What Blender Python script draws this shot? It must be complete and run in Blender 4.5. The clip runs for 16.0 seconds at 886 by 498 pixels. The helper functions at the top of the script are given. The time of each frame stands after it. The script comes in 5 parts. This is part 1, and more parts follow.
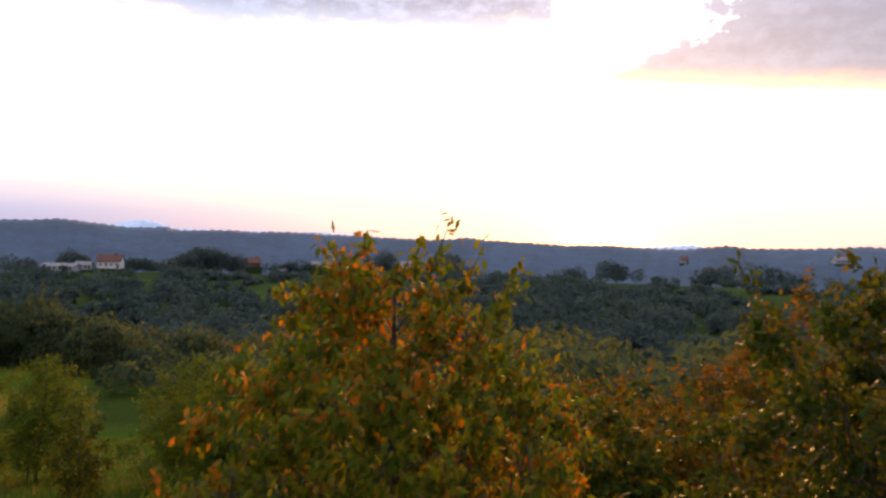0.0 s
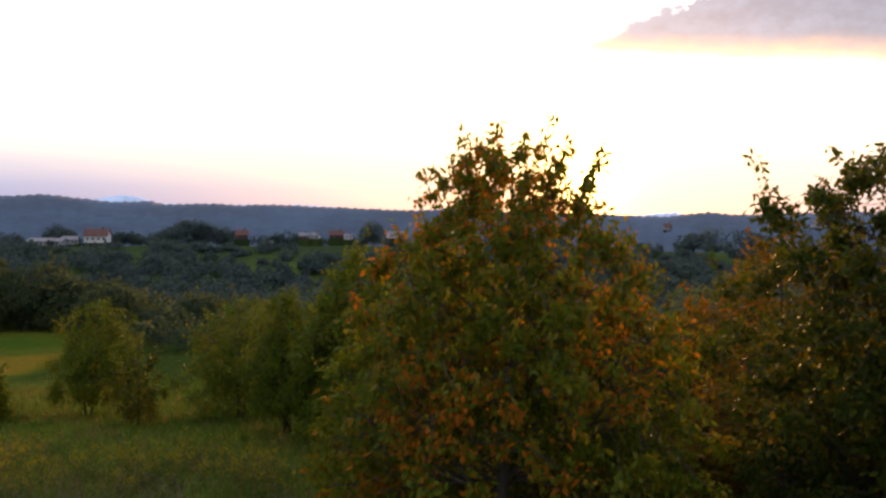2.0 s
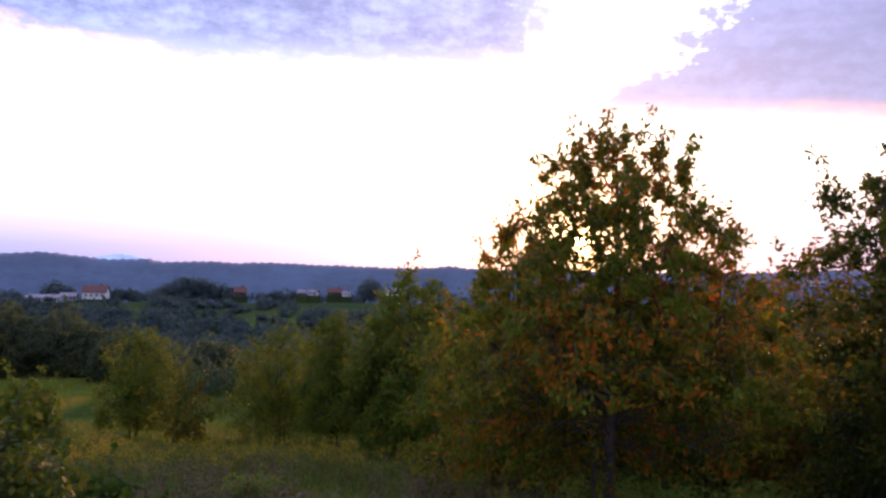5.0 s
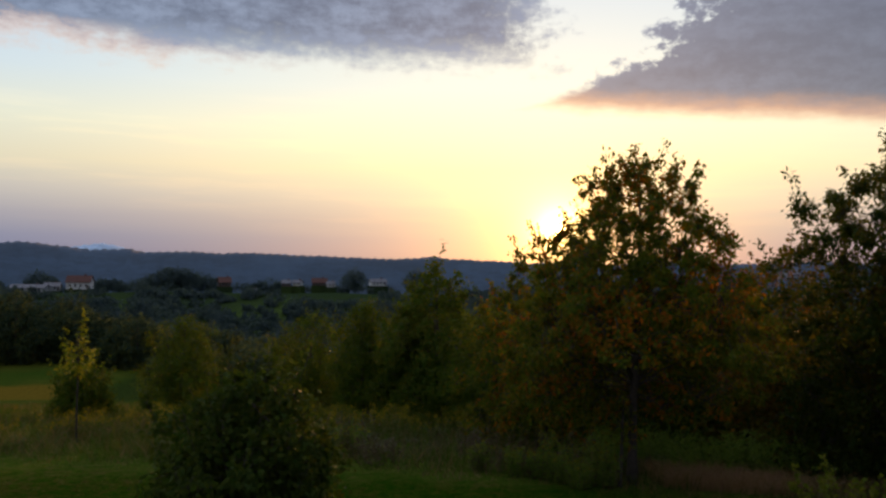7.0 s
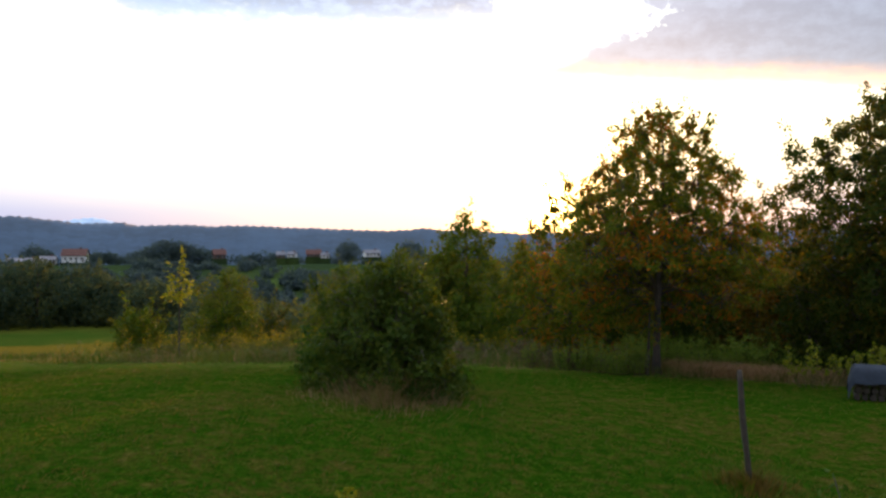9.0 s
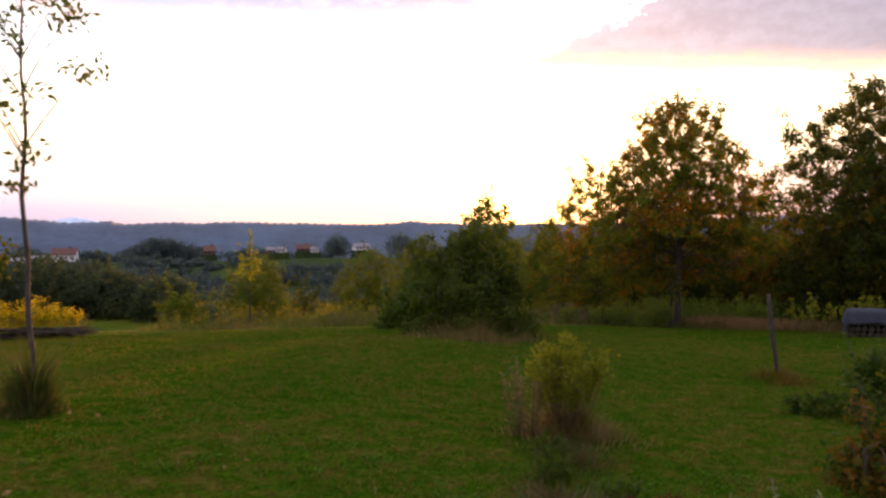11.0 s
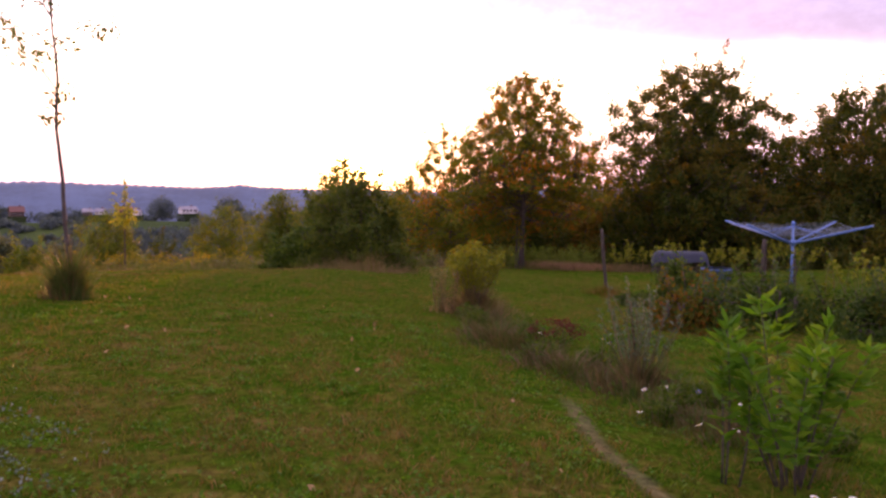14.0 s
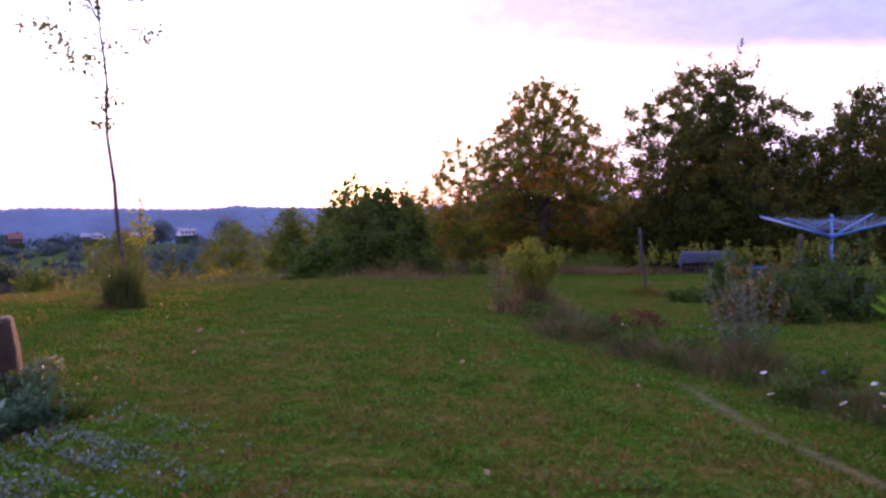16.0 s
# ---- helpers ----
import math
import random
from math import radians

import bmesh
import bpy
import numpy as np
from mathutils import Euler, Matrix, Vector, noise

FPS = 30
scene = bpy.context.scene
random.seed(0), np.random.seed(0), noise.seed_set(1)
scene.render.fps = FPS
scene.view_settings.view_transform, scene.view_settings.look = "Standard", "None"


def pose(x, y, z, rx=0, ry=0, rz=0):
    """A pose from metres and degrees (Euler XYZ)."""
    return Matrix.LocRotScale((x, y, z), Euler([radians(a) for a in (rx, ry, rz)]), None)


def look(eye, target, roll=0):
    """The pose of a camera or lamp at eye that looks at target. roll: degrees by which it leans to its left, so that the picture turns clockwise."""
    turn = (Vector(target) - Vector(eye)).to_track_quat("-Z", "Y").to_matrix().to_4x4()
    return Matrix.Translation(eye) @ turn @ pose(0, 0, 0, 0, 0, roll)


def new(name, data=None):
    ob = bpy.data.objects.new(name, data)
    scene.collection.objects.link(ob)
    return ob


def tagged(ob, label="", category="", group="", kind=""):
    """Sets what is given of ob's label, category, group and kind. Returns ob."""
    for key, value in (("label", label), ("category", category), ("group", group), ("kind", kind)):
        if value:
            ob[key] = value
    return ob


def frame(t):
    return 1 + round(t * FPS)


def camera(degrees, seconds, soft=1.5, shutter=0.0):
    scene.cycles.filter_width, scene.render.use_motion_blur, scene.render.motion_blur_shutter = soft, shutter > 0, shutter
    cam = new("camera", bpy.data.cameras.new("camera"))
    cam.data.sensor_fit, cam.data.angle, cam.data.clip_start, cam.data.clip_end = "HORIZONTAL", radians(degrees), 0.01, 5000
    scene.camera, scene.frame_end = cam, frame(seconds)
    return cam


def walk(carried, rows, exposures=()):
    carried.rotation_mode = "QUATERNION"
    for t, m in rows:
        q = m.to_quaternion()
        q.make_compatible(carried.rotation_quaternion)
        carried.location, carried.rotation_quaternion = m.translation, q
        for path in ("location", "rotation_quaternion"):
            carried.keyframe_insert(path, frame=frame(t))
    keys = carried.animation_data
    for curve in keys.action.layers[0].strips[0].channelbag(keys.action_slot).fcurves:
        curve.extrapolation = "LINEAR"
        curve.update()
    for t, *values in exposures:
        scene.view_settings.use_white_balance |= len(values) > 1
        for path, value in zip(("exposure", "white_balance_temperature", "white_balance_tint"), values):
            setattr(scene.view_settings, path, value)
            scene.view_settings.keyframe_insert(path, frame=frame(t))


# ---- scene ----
cam = camera(57.6, 16.0, soft=2.6, shutter=0.3)
PATH = [
    (0, (-0.452, 0.513, 6.981), (-0.478, 2.513, 6.952), 1.3),
    (0.5, (-0.914, -1.092, 6.495), (-0.945, 0.907, 6.447), 1.4),
    (1, (-1.408, -2.0, 6.197), (-1.435, -0.002, 6.133), 1.0),
    (1.5, (-1.932, -2.803, 5.977), (-1.937, -0.805, 5.896), 0.6),
    (2, (-2.45, -3.471, 5.601), (-2.434, -1.474, 5.503), 0.5),
    (2.5, (-2.931, -4.036, 5.087), (-2.909, -2.039, 4.974), 0.3),
    (3, (-3.363, -4.438, 4.521), (-3.346, -2.441, 4.406), 0.1),
    (3.5, (-3.763, -4.725, 3.991), (-3.744, -2.729, 3.873), 0.3),
    (4, (-4.132, -4.919, 3.695), (-4.118, -2.92, 3.619), 0.2),
    (4.5, (-4.488, -5.088, 3.804), (-4.47, -3.088, 3.821), 0.2),
    (4.7, (-4.618, -5.212, 3.854), (-4.598, -3.213, 3.905), 0.4),
    (6.8, (-6.935, -10.123, 4.038), (-6.858, -8.124, 4.071), 0.7),
    (7, (-7.149, -10.527, 4.006), (-7.071, -8.529, 4.034), 0.7),
    (7.5, (-7.766, -11.779, 3.675), (-7.687, -9.781, 3.674), 0.6),
    (8, (-8.355, -13.003, 3.294), (-8.275, -11.005, 3.272), 0.7),
    (8.5, (-8.967, -14.139, 3.025), (-8.874, -12.141, 2.986), 0.6),
    (10.8, (-11.999, -18.908, 2.166), (-11.865, -16.913, 2.123), -1.0),
    (11, (-12.269, -19.276, 2.205), (-12.128, -17.282, 2.147), -0.9),
    (11.5, (-12.854, -20.178, 2.108), (-12.697, -18.186, 2.044), -0.9),
    (12, (-13.353, -20.982, 1.988), (-13.099, -19.0, 1.902), -2.2),
    (12.5, (-13.714, -21.658, 1.883), (-13.313, -19.701, 1.792), -0.9),
    (13, (-14.009, -22.224, 1.799), (-13.475, -20.3, 1.689), -0.1),
    (13.5, (-14.286, -22.652, 1.717), (-13.724, -20.739, 1.562), 0.1),
    (14, (-14.517, -22.861, 1.681), (-13.965, -20.944, 1.539), 0.3),
    (14.5, (-14.725, -22.88, 1.663), (-14.167, -20.963, 1.549), 0.2),
    (15, (-14.948, -22.783, 1.563), (-14.379, -20.869, 1.448), 0.6),
    (15.5, (-15.189, -22.588, 1.456), (-14.629, -20.671, 1.344), 0.2),
    (16, (-15.416, -22.309, 1.397), (-14.858, -20.391, 1.291), -1.4),
]
EXPOSURES = [(0.0, 1.2, 7600, 18), (1.5, 0.95, 7500, 15), (2.5, 1.3, 7000, 15), (3.5, 2.0, 6500, 28), (4.0, 2.0, 6100, 36), (4.7, 1.5, 5900, 38), (6.8, -0.1, 6700, 9),
             (7.3, 0.0, 6800, 7), (8.0, 0.7, 6800, 2), (8.7, 1.2, 6800, 3), (11.0, 1.35, 8000, 26), (12.5, 1.35, 8400, 34), (13.5, 1.75, 8500, 48), (14.5, 2.0, 6400, 66),
             (15.5, 1.9, 5700, 66), (16.0, 1.8, 5600, 60)]
walk(cam, [(t, look(eye, at, roll)) for t, eye, at, roll in PATH], EXPOSURES)

# ---- sky and sun ----
SUN_AZ, SUN_EL = radians(10.4), radians(2.1)
SUN_DIR = Vector((math.sin(SUN_AZ) * math.cos(SUN_EL), math.cos(SUN_AZ) * math.cos(SUN_EL), math.sin(SUN_EL)))


class Nodes:
    """Short hand for a node tree."""

    def __init__(self, tree):
        self.tree = tree
        tree.nodes.clear()

    def put(self, kind, inputs=None, operation="", interpolation_type=""):
        n = self.tree.nodes.new(kind)
        if operation:
            n.operation = operation
        if interpolation_type:
            n.interpolation_type = interpolation_type
        for k, v in (inputs or {}).items():
            self.link(v, n.inputs[k])
        return n

    def link(self, v, socket):
        if isinstance(v, bpy.types.NodeSocket):
            self.tree.links.new(v, socket)
        else:
            socket.default_value = v

    def math(self, op, a, b=0.0, c=0.0, clamp=False):
        n = self.put("ShaderNodeMath", operation=op)
        n.use_clamp = clamp
        for s, v in zip(n.inputs, (a, b, c)):
            self.link(v, s)
        return n.outputs[0]

    def ramp(self, fac, stops, mode="LINEAR"):
        n = self.put("ShaderNodeValToRGB", {"Fac": fac})
        n.color_ramp.interpolation = mode
        el = n.color_ramp.elements
        while len(el) < len(stops):
            el.new(0.5)
        for e, (p, c) in zip(el, stops):
            e.position, e.color = p, (*c, 1) if len(c) == 3 else c
        return n.outputs[0]

    def mix(self, fac, a, b, mode="MIX"):
        n = self.put("ShaderNodeMix")
        n.data_type, n.blend_type = "RGBA", mode
        self.link(fac, n.inputs[0])
        self.link(a if isinstance(a, bpy.types.NodeSocket) else (*a, 1), n.inputs[6])
        self.link(b if isinstance(b, bpy.types.NodeSocket) else (*b, 1), n.inputs[7])
        return n.outputs[2]

    def smooth(self, v, a, b):
        n = self.put("ShaderNodeMapRange", {"Value": v, "From Min": a, "From Max": b}, interpolation_type="SMOOTHSTEP")
        return n.outputs[0]

    def noise(self, vec, scale, detail=3.0, rough=0.55):
        n = self.put("ShaderNodeTexNoise", {"Scale": scale, "Detail": detail, "Roughness": rough})
        if vec is not None:
            self.link(vec, n.inputs["Vector"])
        return n.outputs[0]


def build_sky():
    world = bpy.data.worlds.new("sky")
    scene.world = world
    world.use_nodes = True
    n = Nodes(world.node_tree)
    way = n.put("ShaderNodeTexCoord").outputs["Generated"]
    sep = n.put("ShaderNodeSeparateXYZ", {0: way})
    x, y, z = sep.outputs
    el = n.math("MULTIPLY", n.math("ARCSINE", z), 57.2958)
    az = n.math("MULTIPLY", n.math("ARCTAN2", x, y), 57.2958)
    # clear evening sky from the horizon up
    high = n.math("DIVIDE", el, 60.0, clamp=True)
    air = n.ramp(high, [(0.0, (0.17, 0.22, 0.36)), (0.022, (0.21, 0.26, 0.40)), (0.046, (0.38, 0.37, 0.44)), (0.074, (0.63, 0.56, 0.51)), (0.106, (0.90, 0.77, 0.55)),
                        (0.15, (0.95, 0.90, 0.70)), (0.20, (0.78, 0.85, 0.86)), (0.30, (0.64, 0.75, 0.90)), (0.45, (0.72, 0.76, 0.86)), (1.0, (0.62, 0.64, 0.70))])
    dot = n.put("ShaderNodeVectorMath", {0: way, 1: tuple(SUN_DIR)}, operation="DOT_PRODUCT").outputs["Value"]
    off = n.math("MULTIPLY", n.math("ARCCOSINE", n.math("MINIMUM", dot, 1.0)), 57.2958)
    wide = n.math("EXPONENT", n.math("MULTIPLY", off, -1 / 14.0))
    near = n.math("EXPONENT", n.math("MULTIPLY", off, -1 / 2.6))
    core = n.math("EXPONENT", n.math("MULTIPLY", off, -1 / 0.8))
    disc = n.smooth(off, 0.5, 0.3)
    glow = n.mix(wide, (0.0, 0.0, 0.0), (0.54, 0.37, 0.08))
    glow = n.mix(1.0, glow, n.mix(near, (0, 0, 0), (2.8, 1.5, 0.16)), "ADD")
    glow = n.mix(1.0, glow, n.mix(core, (0, 0, 0), (14, 8.5, 3.0)), "ADD")
    glow = n.mix(1.0, glow, n.mix(disc, (0, 0, 0), (40, 22, 6)), "ADD")
    air = n.mix(n.smooth(off, 18, 42), air, n.mix(1.0, air, (0.80, 0.89, 1.02), "MULTIPLY"))
    away = n.smooth(off, 40, 130)
    air = n.mix(away, air, n.mix(1.0, air, (0.80, 0.70, 0.64), "MULTIPLY"))
    sky = n.mix(1.0, air, glow, "ADD")
    # thin streaks of lit cloud low over the horizon
    low = n.put("ShaderNodeCombineXYZ", {0: n.math("MULTIPLY", az, 0.05), 1: n.math("MULTIPLY", el, 0.55), 2: 3.0}).outputs[0]
    streak = n.math("MULTIPLY", n.smooth(n.noise(low, 2.2, 5.0, 0.55), 0.46, 0.68), n.math("MULTIPLY", n.smooth(el, 0.8, 3.0), n.smooth(el, 13.0, 8.0)))
    sky = n.mix(n.math("MULTIPLY", streak, 0.30), sky, n.mix(1.0, sky, (1.32, 1.18, 1.02), "MULTIPLY"))
    # cloud banks: a ragged upper one, and a darker one that comes down beside the sun
    flat = n.put("ShaderNodeCombineXYZ", {0: n.math("MULTIPLY", az, 0.06), 1: n.math("MULTIPLY", el, 0.16), 2: 0.0}).outputs[0]
    puff = n.noise(flat, 1.6, 6.0, 0.6)
    wisp = n.noise(flat, 5.0, 6.0, 0.62)
    even = n.put("ShaderNodeCombineXYZ", {0: n.math("MULTIPLY", az, 0.1), 1: n.math("MULTIPLY", el, 0.12), 2: 1.0}).outputs[0]
    fleck = n.noise(even, 11.0, 6.0, 0.65)
    edge = n.math("ADD", n.math("MULTIPLY_ADD", puff, 5.0, -2.5), n.math("MULTIPLY_ADD", wisp, 5.0, -2.5))
    flecked = n.math("ADD", edge, n.math("MULTIPLY_ADD", fleck, 5.0, -2.5))
    upper = n.math("ADD", n.math("SUBTRACT", el, 13.4), n.math("MULTIPLY_ADD", edge, 0.75, n.math("MULTIPLY_ADD", fleck, 2.0, -1.0)))
    upper = n.math("MINIMUM", upper, n.math("ADD", n.math("MULTIPLY", n.math("SUBTRACT", 9.5, az), 0.6), flecked))
    low_edge = n.math("SUBTRACT", el, n.math("MULTIPLY_ADD", az, -0.085, 11.35))
    rise = n.math("MULTIPLY_ADD", n.math("MINIMUM", n.math("SUBTRACT", el, 10.8), 2.5), 3.0, 8.0)
    rise = n.math("ADD", rise, n.math("MAXIMUM", n.math("SUBTRACT", el, 13.3), 0.0))
    side = n.math("MULTIPLY", n.math("SUBTRACT", az, rise), 0.5)
    side_edge = n.math("ADD", side, n.math("MULTIPLY", flecked, n.smooth(el, 10.5, 14.0)))
    right = n.math("ADD", n.math("MINIMUM", low_edge, side_edge), n.math("MULTIPLY", edge, 0.22))
    cover = n.math("MAXIMUM", n.smooth(upper, -0.7, 2.2), n.smooth(right, -0.3, 1.0))
    cover = n.math("MULTIPLY", cover, n.math("MULTIPLY", n.smooth(el, 46, 24), 0.95))
    thick = n.math("MAXIMUM", n.smooth(upper, 0.0, 2.2), n.smooth(n.math("ADD", low_edge, n.math("MULTIPLY", edge, 0.3)), -0.1, 2.3))
    shade = n.math("ADD", n.math("MULTIPLY", puff, 0.35), n.math("ADD", n.math("MULTIPLY", wisp, 0.4), n.math("MULTIPLY", fleck, 0.25)))
    grey = n.mix(n.smooth(shade, 0.38, 0.62), (0.085, 0.12, 0.22), (0.24, 0.31, 0.48))
    body = n.smooth(right, 0.0, 1.5)
    grey = n.mix(n.math("MULTIPLY", n.smooth(az, 22, 36), 0.45), grey, (0.06, 0.08, 0.15))
    grey = n.mix(body, grey, n.mix(0.6, grey, n.mix(n.smooth(az, 22, 36), (0.105, 0.13, 0.215), (0.075, 0.09, 0.16))))
    cloud = n.mix(thick, (0.86, 0.47, 0.30), grey)
    cloud = n.mix(1.0, cloud, n.mix(wide, (0, 0, 0), (0.09, 0.045, 0.015)), "ADD")
    sky = n.mix(cover, sky, cloud)
    nishita = n.put("ShaderNodeTexSky")
    nishita.sky_type, nishita.sun_disc, nishita.sun_elevation, nishita.sun_rotation = "NISHITA", False, SUN_EL, SUN_AZ
    sky = n.mix(1.0, sky, n.mix(1.0, nishita.outputs[0], (0.02, 0.02, 0.02), "MULTIPLY"), "ADD")
    ground = n.smooth(el, -1.5, -0.4)
    sky = n.mix(ground, (0.05, 0.05, 0.06), sky)
    back = n.put("ShaderNodeBackground", {"Color": sky, "Strength": 1.0})
    n.put("ShaderNodeOutputWorld", {"Surface": back.outputs[0]})


build_sky()
sun = new("sun", bpy.data.lights.new("sun", "SUN"))
sun.data.energy, sun.data.angle, sun.data.color = 2.4, radians(0.8), (1.0, 0.50, 0.18)
sun.matrix_world = look(SUN_DIR * 100, (0, 0, 0))

# ---- materials ----
def material(name):
    m = bpy.data.materials.new(name)
    m.use_nodes = True
    return m, Nodes(m.node_tree)


def finish(n, shader):
    n.put("ShaderNodeOutputMaterial", {"Surface": shader})


def surface(name, stops, scale, rough=0.8, fine=None, bump=0.3, metal=0.0, obj=True):
    """Noise-mottled surface: a colour ramp over coarse noise, varied by fine noise, with relief."""
    m, n = material(name)
    vec = n.put("ShaderNodeTexCoord").outputs["Object"] if obj else n.put("ShaderNodeNewGeometry").outputs["Position"]
    coarse = n.noise(vec, scale, 4.0)
    small = n.noise(vec, fine or scale * 7, 4.0)
    col = n.ramp(coarse, [(0.3 + 0.4 * i / max(1, len(stops) - 1), c) for i, c in enumerate(stops)])
    col = n.mix(0.5, col, n.ramp(small, [(0.3, (0.45, 0.45, 0.45)), (0.7, (1.25, 1.25, 1.25))]), "MULTIPLY")
    b = n.put("ShaderNodeBump", {"Height": small, "Strength": bump, "Distance": 0.02})
    p = n.put("ShaderNodeBsdfPrincipled", {"Base Color": col, "Roughness": rough, "Metallic": metal, "Normal": b.outputs[0]})
    finish(n, p.outputs[0])
    return m


def foliage(name, stops, patch_stops=None, patch_scale=0.5, through_light=0.45, gloss=0.6, sheen=0.1, patch=(0.5, 0.62)):
    """Leaves: colour by leaf, with patches of turned leaves; light comes through them."""
    m, n = material(name)
    geo = n.put("ShaderNodeNewGeometry")
    isl = geo.outputs["Random Per Island"]
    k = len(stops) - 1
    col = n.ramp(isl, [(i / k, c) for i, c in enumerate(stops)])
    if patch_stops:
        vec = n.put("ShaderNodeTexCoord").outputs["Object"]
        f = n.noise(vec, patch_scale, 3.0)
        f = n.math("ADD", f, n.math("MULTIPLY_ADD", n.math("FRACT", n.math("MULTIPLY", isl, 37.0)), 0.3, -0.15))
        f = n.smooth(f, *patch)
        k = len(patch_stops) - 1
        col = n.mix(f, col, n.ramp(n.math("FRACT", n.math("MULTIPLY", isl, 11.0)), [(i / k, c) for i, c in enumerate(patch_stops)]))
    p = n.put("ShaderNodeBsdfPrincipled", {"Base Color": col, "Roughness": gloss, "Specular IOR Level": sheen})
    lit = n.mix(1.0, col, (1.5, 1.35, 0.8), "MULTIPLY")
    t = n.put("ShaderNodeBsdfTranslucent", {"Color": lit})
    mixed = n.put("ShaderNodeMixShader", {0: through_light, 1: p.outputs[0], 2: t.outputs[0]})
    finish(n, mixed.outputs[0])
    return m


M_BARK = surface("bark", [(0.03, 0.024, 0.02), (0.075, 0.06, 0.05)], 6.0, 0.9, 40.0, 0.8)
M_CHERRY = foliage("cherry_leaves", [(0.042, 0.08, 0.007), (0.078, 0.115, 0.009), (0.11, 0.13, 0.012), (0.15, 0.125, 0.012)],
                   [(0.30, 0.12, 0.01), (0.38, 0.11, 0.012), (0.14, 0.11, 0.01)], 0.45, patch=(0.555, 0.68))
M_OAK = foliage("dark_leaves", [(0.017, 0.041, 0.006), (0.034, 0.058, 0.008), (0.058, 0.074, 0.010)], [(0.105, 0.078, 0.010), (0.072, 0.076, 0.010)], 0.35)
M_RUST = foliage("rusty_leaves", [(0.055, 0.062, 0.007), (0.095, 0.072, 0.007), (0.12, 0.068, 0.007)], [(0.17, 0.07, 0.009), (0.13, 0.07, 0.009)], 0.5)
M_BIRCH = foliage("young_leaves", [(0.035, 0.080, 0.008), (0.058, 0.10, 0.01), (0.088, 0.12, 0.012)], [(0.11, 0.11, 0.012), (0.07, 0.095, 0.012)], 0.4)
M_THICKET = foliage("thicket_leaves", [(0.028, 0.058, 0.009), (0.046, 0.076, 0.011), (0.068, 0.086, 0.012)])
M_BEDGRASS = foliage("bed_grass", [(0.022, 0.066, 0.012), (0.04, 0.085, 0.018), (0.065, 0.085, 0.024), (0.09, 0.075, 0.034)], [(0.13, 0.085, 0.052), (0.095, 0.07, 0.036), (0.055, 0.065, 0.022)], 1.3, 0.35, patch=(0.44, 0.58))
M_BUSH = foliage("bush_leaves", [(0.018, 0.05, 0.006), (0.038, 0.08, 0.009), (0.065, 0.10, 0.012)])
M_HEDGE = foliage("hedge_leaves", [(0.014, 0.046, 0.008), (0.028, 0.066, 0.011), (0.050, 0.088, 0.014)], [(0.11, 0.10, 0.012), (0.065, 0.085, 0.012)], 1.6, patch=(0.58, 0.68))
M_VINE = foliage("vine_leaves", [(0.10, 0.15, 0.015), (0.16, 0.19, 0.02), (0.22, 0.22, 0.025)])
M_REDDISH = foliage("reddened_leaves", [(0.045, 0.075, 0.010), (0.09, 0.08, 0.010), (0.15, 0.06, 0.012)])
M_SHRUB = foliage("bright_leaves", [(0.026, 0.11, 0.006), (0.042, 0.145, 0.008), (0.08, 0.17, 0.014)])
M_GOLD = foliage("goldenrod", [(0.11, 0.16, 0.01), (0.19, 0.20, 0.012), (0.27, 0.24, 0.015)])
M_GOLDTOP = foliage("goldenrod_tops", [(0.08, 0.115, 0.012), (0.12, 0.145, 0.013), (0.16, 0.165, 0.014)])
M_GOLDFLOWER = foliage("golden_flowers", [(0.34, 0.28, 0.012), (0.44, 0.35, 0.016)])
# both far-wood materials: leaf colours lightened and blued to imitate haze over distance
M_FOREST_HAZED = foliage("hazed_forest_leaves", [(0.036, 0.064, 0.050), (0.046, 0.074, 0.052), (0.058, 0.084, 0.052)], [(0.078, 0.088, 0.036), (0.062, 0.082, 0.034)], 0.03, 0.45, 0.95, 0.02)
M_WOOD_HAZED = foliage("hazed_wood", [(0.056, 0.086, 0.104), (0.064, 0.094, 0.108), (0.072, 0.102, 0.110)], [(0.040, 0.066, 0.082), (0.046, 0.072, 0.084)], 0.011, 0.5, 0.95, 0.02)
M_GRASS = foliage("lawn_blades", [(0.010, 0.050, 0.002), (0.036, 0.096, 0.004), (0.060, 0.115, 0.005), (0.105, 0.135, 0.010)], [(0.18, 0.105, 0.040), (0.13, 0.084, 0.020), (0.06, 0.052, 0.010)], 1.3, 0.35, patch=(0.40, 0.57))
M_DRY = foliage("dry_grass", [(0.13, 0.11, 0.05), (0.20, 0.145, 0.08), (0.10, 0.12, 0.03), (0.06, 0.11, 0.015)], [(0.25, 0.17, 0.105), (0.18, 0.12, 0.065)], 0.5, 0.35)
M_MEADOW = foliage("meadow_blades", [(0.030, 0.08, 0.010), (0.055, 0.098, 0.013), (0.085, 0.105, 0.022)], [(0.15, 0.11, 0.05), (0.10, 0.095, 0.03)], 0.35, 0.35)


